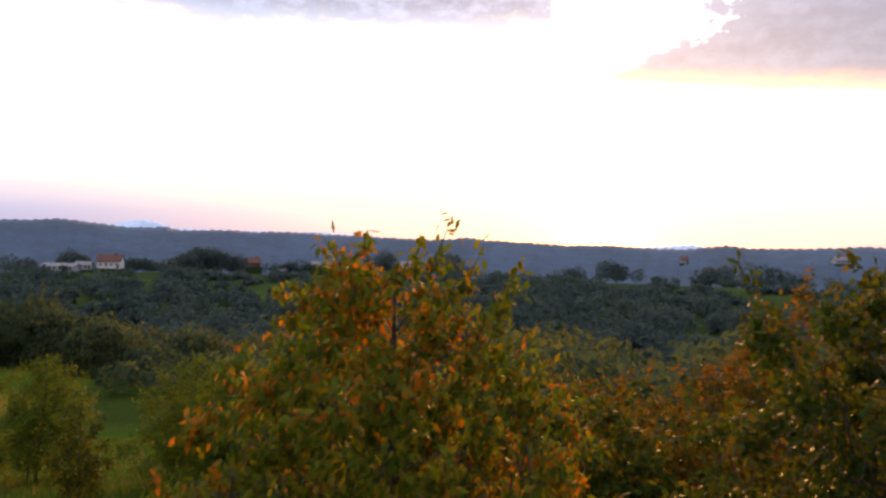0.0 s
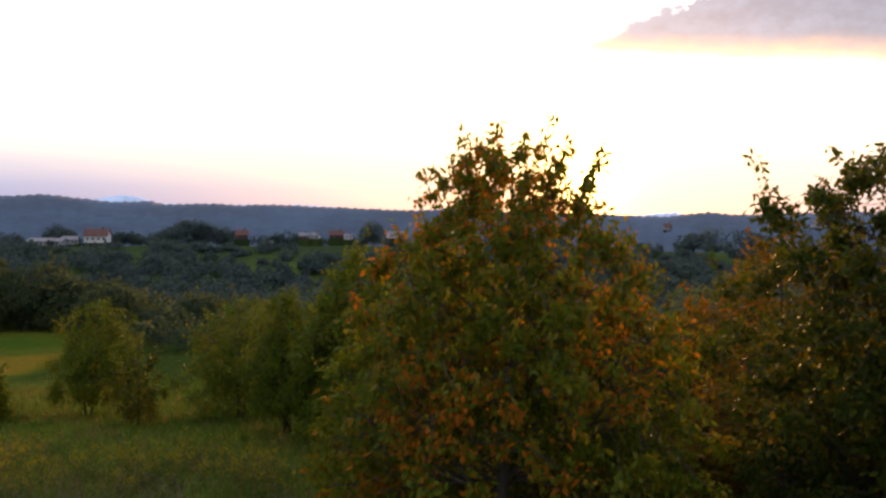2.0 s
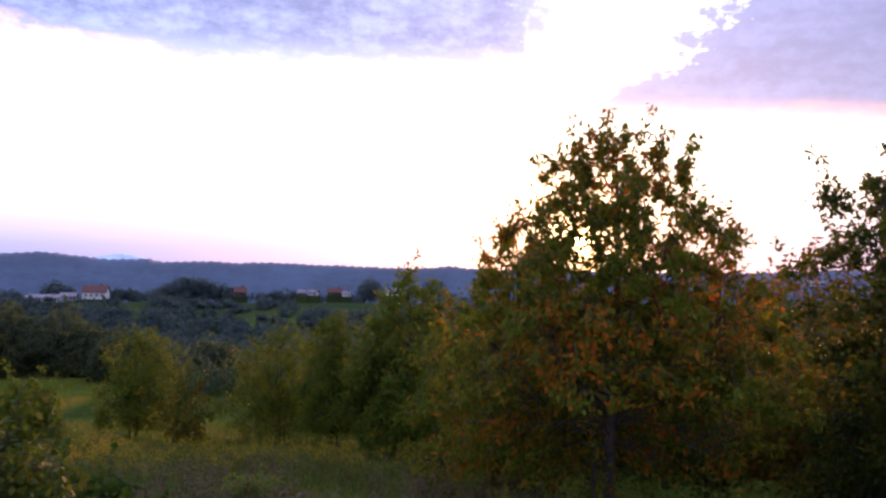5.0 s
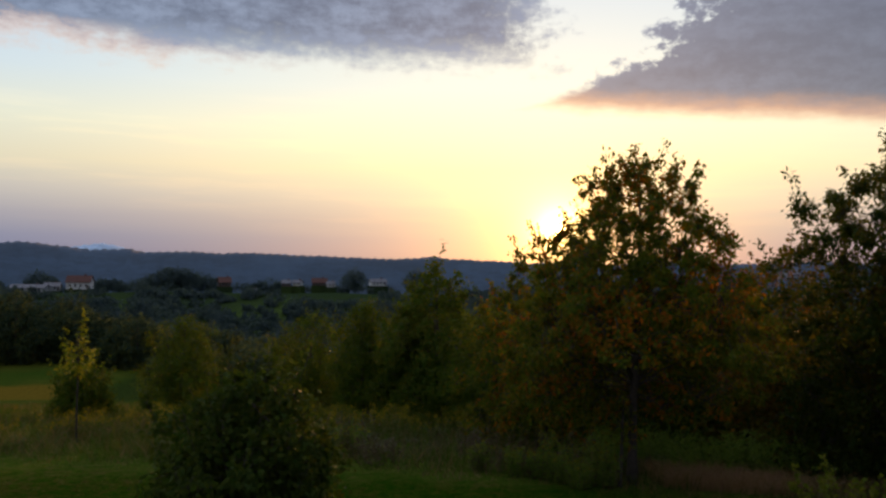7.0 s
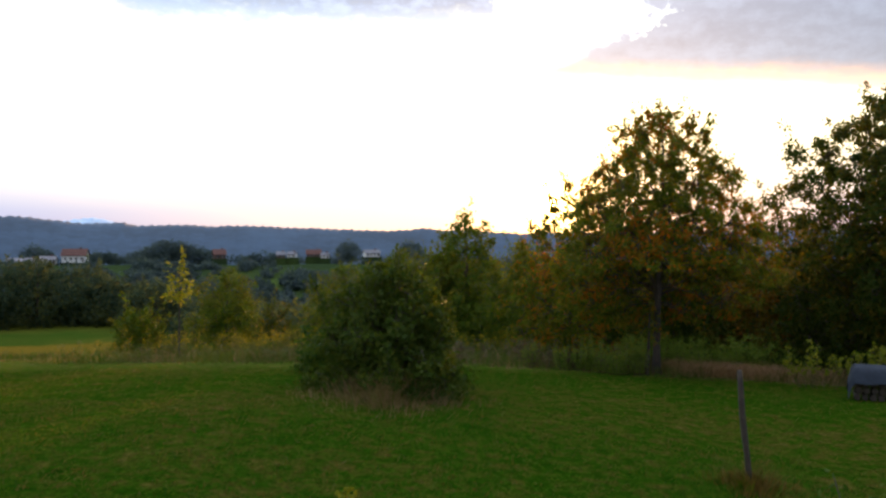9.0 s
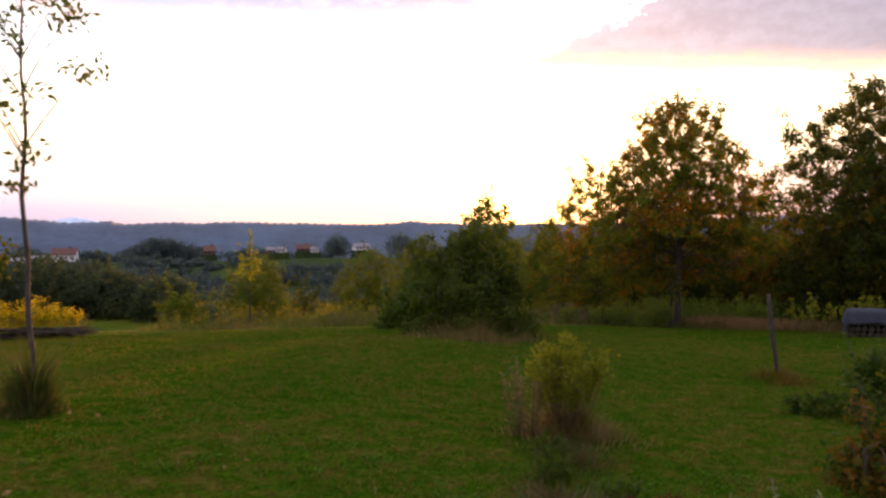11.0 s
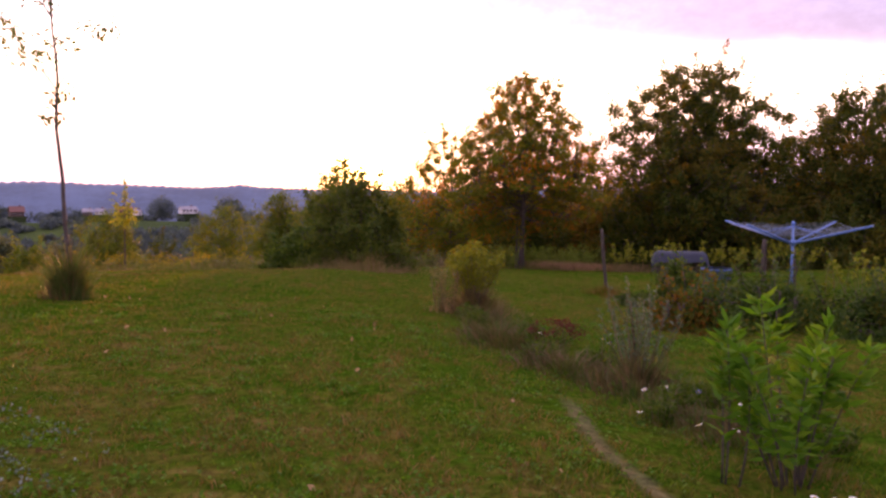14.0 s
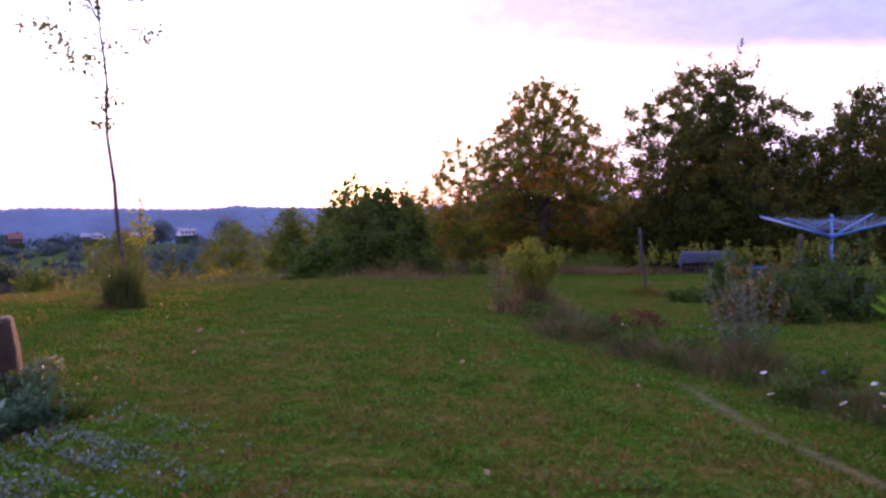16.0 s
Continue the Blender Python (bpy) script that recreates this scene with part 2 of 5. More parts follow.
def ground_material():
    """Lawn, then meadow, then fields and woodland floor, by place."""
    m, n = material("ground")
    pos = n.put("ShaderNodeNewGeometry").outputs["Position"]
    x, y, _ = n.put("ShaderNodeSeparateXYZ", {0: pos}).outputs
    big, mid, fine = n.noise(pos, 0.18, 4.0), n.noise(pos, 3.2, 6.0, 0.7), n.noise(pos, 14.0, 5.0, 0.7)
    lawn = n.ramp(n.math("MULTIPLY_ADD", mid, 0.7, n.math("MULTIPLY", big, 0.3)),
                  [(0.36, (0.010, 0.045, 0.002)), (0.48, (0.025, 0.062, 0.004)), (0.58, (0.06, 0.062, 0.010)), (0.70, (0.13, 0.09, 0.03))])
    meadow = n.ramp(mid, [(0.35, (0.03, 0.075, 0.008)), (0.5, (0.065, 0.10, 0.012)), (0.65, (0.13, 0.11, 0.035))])
    field = n.ramp(n.noise(pos, 0.05, 4.0), [(0.4, (0.045, 0.088, 0.012)), (0.6, (0.10, 0.11, 0.018))])
    gold = n.ramp(mid, [(0.3, (0.15, 0.11, 0.015)), (0.7, (0.21, 0.14, 0.022))])
    wood = n.ramp(n.noise(pos, 0.01, 5.0), [(0.35, (0.028, 0.05, 0.026)), (0.52, (0.04, 0.065, 0.026)), (0.68, (0.07, 0.11, 0.03))])
    wob = n.math("MULTIPLY_ADD", n.noise(pos, 0.25, 3.0), 4.0, -2.0)
    col = n.mix(n.smooth(n.math("ADD", y, wob), 8, 11), lawn, meadow)
    col = n.mix(n.smooth(n.math("ADD", y, wob), 30, 40), col, field)
    rough = n.ramp(mid, [(0.35, (0.022, 0.045, 0.010)), (0.65, (0.05, 0.07, 0.016))])
    col = n.mix(n.math("MULTIPLY", n.smooth(n.math("ADD", x, wob), -44, -40), n.smooth(y, 58, 74)), col, rough)
    tilt = n.math("MULTIPLY_ADD", x, -0.35, n.math("ADD", y, wob))
    strip = n.math("MULTIPLY", n.smooth(tilt, 89, 91), n.smooth(tilt, 104, 101))
    col = n.mix(n.math("MULTIPLY", strip, n.smooth(x, -41, -45)), col, gold)
    col = n.mix(n.smooth(y, 120, 150), col, wood)
    bend = n.math("ADD", n.math("MULTIPLY_ADD", n.math("ADD", y, 15.9), -0.17, x), n.math("MULTIPLY_ADD", n.math("SINE", n.math("MULTIPLY", y, 1.7)), 0.08, 11.35))
    bare = n.math("MULTIPLY", n.smooth(n.math("ABSOLUTE", n.math("ADD", bend, n.math("MULTIPLY_ADD", mid, 0.3, -0.15))), 0.13, 0.02),
                  n.math("MULTIPLY", n.smooth(y, -20.0, -18.6), n.smooth(y, -15.4, -16.4)))
    col = n.mix(n.math("MULTIPLY", bare, 0.32), col, (0.20, 0.13, 0.10))
    col = n.mix(0.6, col, n.ramp(fine, [(0.34, (0.10, 0.12, 0.10)), (0.66, (1.5, 1.5, 1.4))]), "MULTIPLY")
    b = n.put("ShaderNodeBump", {"Height": fine, "Strength": 0.7, "Distance": 0.05})
    p = n.put("ShaderNodeBsdfPrincipled", {"Base Color": col, "Roughness": 1.0, "Specular IOR Level": 0.0, "Normal": b.outputs[0]})
    finish(n, p.outputs[0])
    return m


M_GROUND = ground_material()


def hazed_hill_material(name, col, glow):
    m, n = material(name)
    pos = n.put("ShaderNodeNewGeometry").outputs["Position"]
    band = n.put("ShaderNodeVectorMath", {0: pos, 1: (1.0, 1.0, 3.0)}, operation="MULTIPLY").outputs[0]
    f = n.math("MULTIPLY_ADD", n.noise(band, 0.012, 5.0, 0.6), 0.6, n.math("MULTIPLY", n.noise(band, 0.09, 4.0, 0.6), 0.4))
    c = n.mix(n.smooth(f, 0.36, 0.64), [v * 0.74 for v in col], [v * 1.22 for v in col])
    # the emission imitates haze brightening the hills; they give no light of their own
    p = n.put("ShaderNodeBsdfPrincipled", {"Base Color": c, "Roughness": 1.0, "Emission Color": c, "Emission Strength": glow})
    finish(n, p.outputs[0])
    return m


# aerial haze painted in: blue base colour plus glow, stronger on the farthest hill
M_HILL_HAZED = hazed_hill_material("hazed_hills", (0.025, 0.046, 0.084), 0.30)
M_PEAK_HAZED = hazed_hill_material("hazed_peak", (0.16, 0.23, 0.36), 0.7)

# ---- shape of the land ----
rng = np.random.default_rng(7)
_r = np.arange(0.0, 6000.0, 1.0)
_z = np.interp(_r, [0, 10, 14, 18, 26, 32, 36, 50, 60, 80, 110, 150, 200, 260, 330, 400, 440, 465, 520, 650, 1800, 3000, 6000],
               [0, 0, -0.12, -0.32, -1.02, -1.56, -2.1, -4.3, -6.0, -8.6, -12, -21, -31, -35, -33, -26, -19.5, -16, -19, -28, -28, -32, -32])
_z = np.convolve(np.pad(_z, 3, "edge"), np.ones(7) / 7, "valid")


def lattice(x, y, s, seed=0.0):
    """Smooth waves for uneven land."""
    return (np.sin(x / s + seed) * np.cos(y / (s * 1.3) + seed * 2) + 0.5 * np.sin(x / (s * 0.47) + y / (s * 0.61) + seed * 3)) / 1.5


def height(x, y):
    """The land: a lawn that falls gently to one side, a slope, a valley, a ridge with a village, a plain."""
    x, y = np.asarray(x, float), np.asarray(y, float)
    far = np.hypot(x + 8, y + 20)
    w = np.clip((far - 60) / 90, 0, 1)
    r = np.where(y > -20, (1 - w) * np.maximum(y + 20, 0) + w * far, 0)
    z = np.interp(r, _r, _z) - 0.05 - 0.03 * (np.clip(x, -18, 2) + 16) * np.clip((1 - y) / 12, 0, 1)
    z = z - 0.05 * np.clip(x + 8, 0, 14) * np.clip((y - 2) / 7, 0, 1) * np.clip((45 - y) / 20, 0, 1)
    z = z - 0.07 * np.clip(x + 11, 0, 8) * np.clip((y + 11) / 5, 0, 1) * np.clip((8 - y) / 7, 0, 1)
    step = np.clip((x + 12.8) / 2.0, 0, 1)
    z = z - 0.17 * step * step * (3 - 2 * step) * np.clip((2 - y) / 6, 0, 1)
    spur = -10.6 - np.clip((y - 112) / 50, 0, 1) * 14
    side = np.clip((-x - 16) / 16, 0, 1) * np.clip((y - 40) / 30, 0, 1) * np.clip((190 - y) / 40, 0, 1)
    z = z + side * (np.maximum(z, spur) - z)
    z = z + 0.04 * lattice(x, y, 2.2) + np.clip((r - 45) / 60, 0, 1) * 0.5 * lattice(x, y, 17, 1) \
        + np.clip((r - 300) / 500, 0, 1) * 4.0 * lattice(x, y, 160, 2)
    return z


def ground_at(x, y):
    return float(height(x, y))


def mesh_object(name, verts, faces, mat, parent=None, label="", smooth=False):
    me = bpy.data.meshes.new(name)
    me.from_pydata(verts.tolist() if hasattr(verts, "tolist") else verts, [], faces.tolist() if hasattr(faces, "tolist") else faces)
    me.materials.append(mat)
    if smooth:
        me.polygons.foreach_set("use_smooth", [True] * len(me.polygons))
    me.update()
    ob = new(name, me)
    if parent is not None:
        ob.parent = parent
    if label:
        ob["label"] = label
    return ob


def grid_faces(nu, nv):
    i = np.arange(nu - 1)[:, None] * nv + np.arange(nv - 1)[None, :]
    i = i.ravel()
    return np.stack([i, i + nv, i + nv + 1, i + 1], 1)


def build_ground():
    u = np.linspace(-1, 1, 241)
    gx = -8 + 40 * u + 4760 * np.sign(u) * np.abs(u) ** 5
    v = np.linspace(-0.62, 1, 301)
    gy = -10 + 60 * v + 4740 * np.sign(v) * np.abs(v) ** 5
    X, Y = np.meshgrid(gx, gy, indexing="ij")
    Z = height(X, Y)
    ob = mesh_object("ground", np.stack([X.ravel(), Y.ravel(), Z.ravel()], 1), grid_faces(len(gx), len(gy)), M_GROUND, smooth=True)
    tagged(ob, "sloping ground of mown lawn, rough meadow, fields and wooded valley", "ground", kind="structure")


build_ground()


def ridge(name, dist, angles, degs, mat, label, rough=0.06, base=-40.0):
    """A far ridge of hills: a rounded band across the view whose crest stands at the given angles of height."""
    a = np.radians(np.linspace(angles[0], angles[-1], 700))
    e = np.interp(np.degrees(a), angles, degs)
    q = np.random.default_rng(int(dist))
    bumps = np.convolve(q.normal(size=len(a) + 8), np.hanning(9), "valid") + 0.5 * q.normal(size=len(a))
    e = e + rough * 0.5 * bumps
    crest = 4 + np.tan(np.radians(e)) * dist
    rows = []
    for k, (dr, f) in enumerate([(-700, 0.0), (-500, 0.35), (-300, 0.7), (-120, 0.93), (0, 1.0), (150, 0.9), (400, 0.4)]):
        r = dist + dr * dist / 2600
        rows.append(np.stack([-6 + np.sin(a) * r, -8 + np.cos(a) * r, base + (crest - base) * f + 2 * lattice(a * 300, 0 * a + k, 1.0, k)], 1))
    v = np.concatenate(rows)
    ob = mesh_object(name, v, grid_faces(len(rows), len(a)), mat, smooth=True)
    return tagged(ob, label, "hills", kind="structure")


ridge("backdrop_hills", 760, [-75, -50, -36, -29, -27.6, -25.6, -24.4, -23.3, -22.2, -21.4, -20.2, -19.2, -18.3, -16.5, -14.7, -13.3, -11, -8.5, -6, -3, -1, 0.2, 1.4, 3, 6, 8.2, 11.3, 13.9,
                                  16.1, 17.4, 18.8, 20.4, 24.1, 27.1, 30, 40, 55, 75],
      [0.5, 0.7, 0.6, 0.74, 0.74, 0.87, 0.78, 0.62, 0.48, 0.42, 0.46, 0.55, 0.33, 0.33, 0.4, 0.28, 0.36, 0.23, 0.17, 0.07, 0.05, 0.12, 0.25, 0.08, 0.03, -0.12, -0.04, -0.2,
       -0.22, -0.05, 0.1, -0.05, 0.02, 0.24, 0.1, 0.2, 0.3, 0.3], M_HILL_HAZED, "long wooded hills on the horizon, blue-grey from painted haze", 0.02)
ridge("backdrop_peak", 1360, [-26, -24, -22.4, -21.6, -20.75, -19.9, -18.6, -12, -9, -5, 10, 14, 16.6, 18, 22], [0.1, 0.3, 0.6, 0.74, 0.84, 0.72, 0.3, 0.25, 0.3, 0.0, -0.4, -0.2, 0.02, -0.3, -0.4], M_PEAK_HAZED,
      "farthest hill behind the wooded ridge, pale blue from painted haze", 0.01)

# ---- plants ----
def tube(points, radii, sides=6):
    """A tapered tube along points: vertices and faces."""
    p = np.array(points, float)
    d = np.gradient(p, axis=0)
    d /= np.linalg.norm(d, axis=1)[:, None] + 1e-9
    side = np.cross(d, np.array([0.31, 0.95, 0.05]))
    side /= np.linalg.norm(side, axis=1)[:, None] + 1e-9
    up = np.cross(d, side)
    a = np.linspace(0, 2 * np.pi, sides, endpoint=False)
    v = p[:, None, :] + np.array(radii)[:, None, None] * (np.cos(a)[None, :, None] * side[:, None, :] + np.sin(a)[None, :, None] * up[:, None, :])
    f = []
    for i in range(len(p) - 1):
        for j in range(sides):
            k = (j + 1) % sides
            f.append((i * sides + j, i * sides + k, (i + 1) * sides + k, (i + 1) * sides + j))
    f.append(tuple(range(sides - 1, -1, -1)))
    f.append(tuple((len(p) - 1) * sides + j for j in range(sides)))
    return v.reshape(-1, 3), f


class Soup:
    """Gathers pieces into one mesh."""

    def __init__(self):
        self.v, self.f, self.n = [], [], 0

    def add(self, v, f):
        self.v.append(np.asarray(v, float))
        self.f.extend(tuple(int(i) + self.n for i in q) for q in f)
        self.n += len(v)

    def make(self, name, mat, parent=None, label="", smooth=True):
        return mesh_object(name, np.concatenate(self.v), self.f, mat, parent, label, smooth)


def leaves(centres, length, width, g, droop=0.3, spread=1.0, out=None, face=None, jitter=0.45):
    """Folded pointed leaves at the given places, each its own island; face: the way that their faces turn, more or less."""
    n = len(centres)
    d = g.normal(size=(n, 3)) * spread
    if out is not None:
        d = d + out
    d[:, 2] -= droop
    d /= np.linalg.norm(d, axis=1)[:, None] + 1e-9
    s = np.cross(d, g.normal(size=(n, 3)) if face is None else face + jitter * g.normal(size=(n, 3)))
    s /= np.linalg.norm(s, axis=1)[:, None] + 1e-9
    nrm = np.cross(d, s)
    L = length * g.uniform(0.6, 1.25, (n, 1))
    W = width * g.uniform(0.7, 1.2, (n, 1))
    a, tip = centres, centres + d * L
    mid = centres + d * L * 0.45 - nrm * W * 0.25
    v = np.stack([a, mid + s * W * 0.5 + nrm * W * 0.3, tip, mid - s * W * 0.5 + nrm * W * 0.3], 1).reshape(-1, 3)
    i = np.arange(n)[:, None] * 4
    f = np.concatenate([i + np.array([[0, 1, 2]]), i + np.array([[0, 2, 3]])], 1).reshape(-1, 3)
    return v, f


def profile(kind, u):
    """Crown half-width (0 to 1) at height u (0 base, 1 top)."""
    if kind == "cone":
        return np.interp(u, [0, 0.12, 0.3, 0.46, 0.66, 0.81, 0.92, 1], [0.6, 0.92, 1.0, 0.93, 0.77, 0.58, 0.38, 0.10])
    if kind == "birch":
        return np.interp(u, [0, 0.12, 0.32, 0.55, 0.75, 0.9, 1], [0.55, 0.86, 1.0, 0.93, 0.72, 0.45, 0.1])
    if kind == "round":
        return np.interp(u, [0, 0.15, 0.4, 0.65, 0.85, 1], [0.55, 0.88, 1.0, 0.9, 0.6, 0.15])
    if kind == "dome":
        return np.interp(u, [0, 0.1, 0.35, 0.6, 0.8, 0.92, 1], [0.8, 0.95, 1.0, 0.95, 0.78, 0.55, 0.2])
    if kind == "column":
        return np.interp(u, [0, 0.2, 0.5, 0.8, 1], [0.6, 1.0, 0.95, 0.6, 0.1])
    return np.interp(u, [0, 0.1, 0.35, 0.68, 0.87, 1], [0.85, 1.0, 1.0, 0.84, 0.56, 0.2])


def tree(name, x, y, tall, half, clear, leaf_mat, label, seed, clumps=120, per=60, leaf=(0.16, 0.08), shape="round", trunk=0.1, bark=None,
         stems=1, lean=(0, 0), open_front=False, wobble=1.0, clump_r=0.55, sprigs=14, droop=0.5, sink=0.1, category="tree", inner=0.35):
    """A tree: tapered trunk, limbs, and a crown of leaf clumps with an uneven outline."""
    g = np.random.default_rng(seed)
    bark = bark or M_BARK
    z0 = ground_at(x, y) - sink
    root = tagged(new(name), label, category)
    root.location = (x, y, z0)
    tall = tall + sink
    tops = []
    for k in range(stems):
        h = np.linspace(0, 1, 12)
        ang = g.uniform(0, 6.28)
        bow = 0.0 if stems == 1 else g.uniform(0.12, 0.3) * half
        px = lean[0] * h + bow * np.cos(ang) * h + (0.03 * tall / 8) * np.sin(h * 7 + seed) + (0 if stems == 1 else 0.15 * np.cos(ang))
        py = lean[1] * h + bow * np.sin(ang) * h + (0.03 * tall / 8) * np.cos(h * 6 + seed * 2) + (0 if stems == 1 else 0.15 * np.sin(ang))
        top = tall * (0.96 if k == 0 else g.uniform(0.7, 0.9))
        rad = trunk * (1 - h) ** 0.8 * (1 if k == 0 else 0.7) + 0.012
        rad[0] *= 1.45
        pts = np.stack([px, py, h * top], 1)
        tops.append(pts)
        mesh_object("trunk", *tube(pts, rad, 9), bark, root, smooth=True)
    # clump centres inside the crown's outline
    grid = np.linspace(0.02, 0.99, 200)
    share = np.cumsum((profile(shape, grid) ** (1.2 if shape == "cone" else 1.0) + 0.04) * (1.35 - 0.7 * grid))
    turn = np.arange(clumps)
    u = np.interp((turn + g.uniform(0.0, 1.0, clumps)) / clumps * share[-1], share, grid)
    a = (turn * 2.39996 + g.uniform(-0.25, 0.25, clumps) + seed) % 6.2832
    depth = (turn * 0.754877 + 0.37 + 0.06 * g.normal(size=clumps)) % 1.0
    lobes = 1 + wobble * (0.12 * np.sin(a * 3 + seed) + 0.1 * np.sin(a * 2 + u * 9 + seed * 1.7))
    rr = half * profile(shape, u) * lobes * np.sqrt(inner ** 2 + (1 - inner ** 2) * depth) * g.uniform(0.9, 1.06, clumps)
    zc = clear + u * (tall - clear)
    ax = np.interp(zc, tops[0][:, 2], tops[0][:, 0])
    ay = np.interp(zc, tops[0][:, 2], tops[0][:, 1])
    c = np.stack([ax + rr * np.cos(a), ay + rr * np.sin(a), zc - 0.12 * rr], 1)
    if open_front:
        keep = ~((np.cos(a - 4.7) > 0.45) & (u < 0.2 + 0.12 * np.cos(a - 4.7)))
        c, u, a, rr = c[keep], u[keep], a[keep], rr[keep]
        clumps = len(c)
    limbs = Soup()
    for i in range(clumps):
        pts = tops[i % stems]
        hz = min(max(clear * g.uniform(1.25, 2.2), c[i, 2] - rr[i] * g.uniform(0.3, 0.7)), c[i, 2] + 0.5)
        b = np.array([np.interp(hz, pts[:, 2], pts[:, 0]), np.interp(hz, pts[:, 2], pts[:, 1]), hz])
        if i % 6 and clumps > 100:
            main = c[::6]
            near = main[np.argmin(((main - c[i]) ** 2).sum(1))]
            b = b + (near - b) * g.uniform(0.6, 0.95)
        s = np.linspace(0, 1, 5)[:, None]
        line = b + (c[i] - b) * s
        line[:, 2] += 0.12 * rr[i] * np.sin(s[:, 0] * 3.14)
        line[1:-1] += g.normal(size=(3, 3)) * 0.05 * rr[i]
        r0 = trunk * (0.07 if i % 6 and clumps > 100 else 0.17) * (1 - hz / (tall + 0.5)) + 0.008
        limbs.add(*tube(line, np.linspace(r0, 0.005, 5), 5))
    pick = g.choice(clumps, sprigs, p=(u + 0.1) ** 3 / ((u + 0.1) ** 3).sum())
    way = np.stack([np.cos(a[pick]) * 0.5, np.sin(a[pick]) * 0.5, g.uniform(0.4, 1.55, sprigs)], 1)
    for j in range(sprigs):
        b = c[pick[j]]
        limbs.add(*tube([b, b + way[j] * clump_r * 1.0, b + way[j] * clump_r * 1.9], [0.008, 0.006, 0.003], 4))
    limbs.make("branching", bark, root)["kind"] = "stuff"
    size = clump_r * g.uniform(0.6, 1.25, clumps) * (1 - 0.35 * u)
    n = clumps * per
    idx = np.repeat(np.arange(clumps), per)
    pos = c[idx] + g.normal(size=(n, 3)) * size[idx][:, None] * np.array([0.56, 0.56, 0.46])
    # twigs that stand out of the crown
    k = sprigs
    m = 18
    t = g.uniform(0.0, 1.0, (k, m, 1)) ** 0.5
    sp = c[pick][:, None, :] + way[:, None, :] * t * clump_r * 1.9 + g.normal(size=(k, m, 3)) * 0.06
    pos = np.concatenate([pos, sp.reshape(-1, 3)])
    pos[:, 2] = np.maximum(pos[:, 2], min(0.25, 0.08 + 0.06 * tall))
    middle = np.array([0, 0, clear + 0.35 * (tall - clear)])
    away = pos - middle
    away /= np.linalg.norm(away, axis=1)[:, None] + 1e-9
    v, f = leaves(pos, leaf[0], leaf[1], g, droop, face=away + 0.35 * g.normal(size=pos.shape))
    mesh_object("crown", v, f, leaf_mat, root)
    return root


def blades(name, xs, ys, tall, wide, mat, label, g, lean=0.35, category="grass", scale=None, way=None):
    """Grass: bent blades of two pieces, all in one mesh."""
    n = len(xs)
    z = height(xs, ys) - 0.01
    a = g.uniform(0, 6.283, n)
    h = tall * g.uniform(0.4, 1.2, n) * (1 if scale is None else scale)
    w = wide * g.uniform(0.6, 1.3, n)
    bend = h * lean * g.uniform(0.2, 1.6, n)
    b = g.uniform(0, 6.283, n) if way is None else way + g.normal(size=n) * 0.6
    o = np.stack([xs, ys, z], 1)
    s = np.stack([np.cos(a) * w / 2, np.sin(a) * w / 2, 0 * w], 1)
    m = o + np.stack([np.cos(b) * bend * 0.3, np.sin(b) * bend * 0.3, h * 0.55], 1)
    t = o + np.stack([np.cos(b) * bend, np.sin(b) * bend, h], 1)
    v = np.stack([o - s, o + s, m + s * 0.75, m - s * 0.75, t], 1).reshape(-1, 3)
    i = np.arange(n)[:, None] * 5
    me = bpy.data.meshes.new(name)
    quads = (i + np.array([[0, 1, 2, 3]])).tolist()
    tris = (i + np.array([[3, 2, 4]])).tolist()
    me.from_pydata(v.tolist(), [], quads + tris)
    me.materials.append(mat)
    return tagged(new(name, me), label, category, kind="stuff")

# ---- trees round the lawn ----
tree("cherry_tree", -1.3, 10.4, 8.65, 3.5, 1.9, M_CHERRY, "tall young cherry tree with drooping green and rusty leaves", 3, clumps=950, per=50,
     leaf=(0.155, 0.076), shape="cone", trunk=0.12, clump_r=0.25, sprigs=150, droop=1.1, lean=(0.15, 0), open_front=True, wobble=0.2, inner=0.1)
tree("cherry_sapling", -1.75, 10.0, 2.3, 0.45, 1.2, M_CHERRY, "thin leaning cherry sapling beside the tall tree's trunk", 30, clumps=14, per=22, leaf=(0.13, 0.06), shape="column", trunk=0.05,
     lean=(0.12, 0.1), clump_r=0.28, sprigs=4)
tree("wild_cherry_tree", -2.3, 18.0, 7.9, 3.4, 1.0, M_CHERRY, "smaller cherry tree standing behind the tall one", 4, clumps=330, per=50,
     leaf=(0.19, 0.09), shape="cone", trunk=0.1, clump_r=0.3, sprigs=50, droop=1.0, wobble=0.5, inner=0.1)
tree("broadleaf_tree", 8.3, 12.0, 10.35, 4.7, 0.6, M_OAK, "large dark green broadleaf tree with a dense crown", 5, clumps=950, per=100,
     leaf=(0.175, 0.10), shape="dome", trunk=0.2, clump_r=0.44, sprigs=130, inner=0.05)
tree("broadleaf_tree", 15.3, 8.6, 8.7, 4.0, 0.5, M_OAK, "dark green broadleaf tree with feathery top twigs", 6, clumps=600, per=95,
     leaf=(0.20, 0.105), shape="bush", trunk=0.18, clump_r=0.5, sprigs=120)
tree("broadleaf_tree", 23.0, 11.0, 9.0, 4.8, 0.5, M_OAK, "dark broadleaf tree at the end of the row", 7, clumps=240, per=80, leaf=(0.3, 0.15), shape="bush", trunk=0.2, clump_r=0.9)
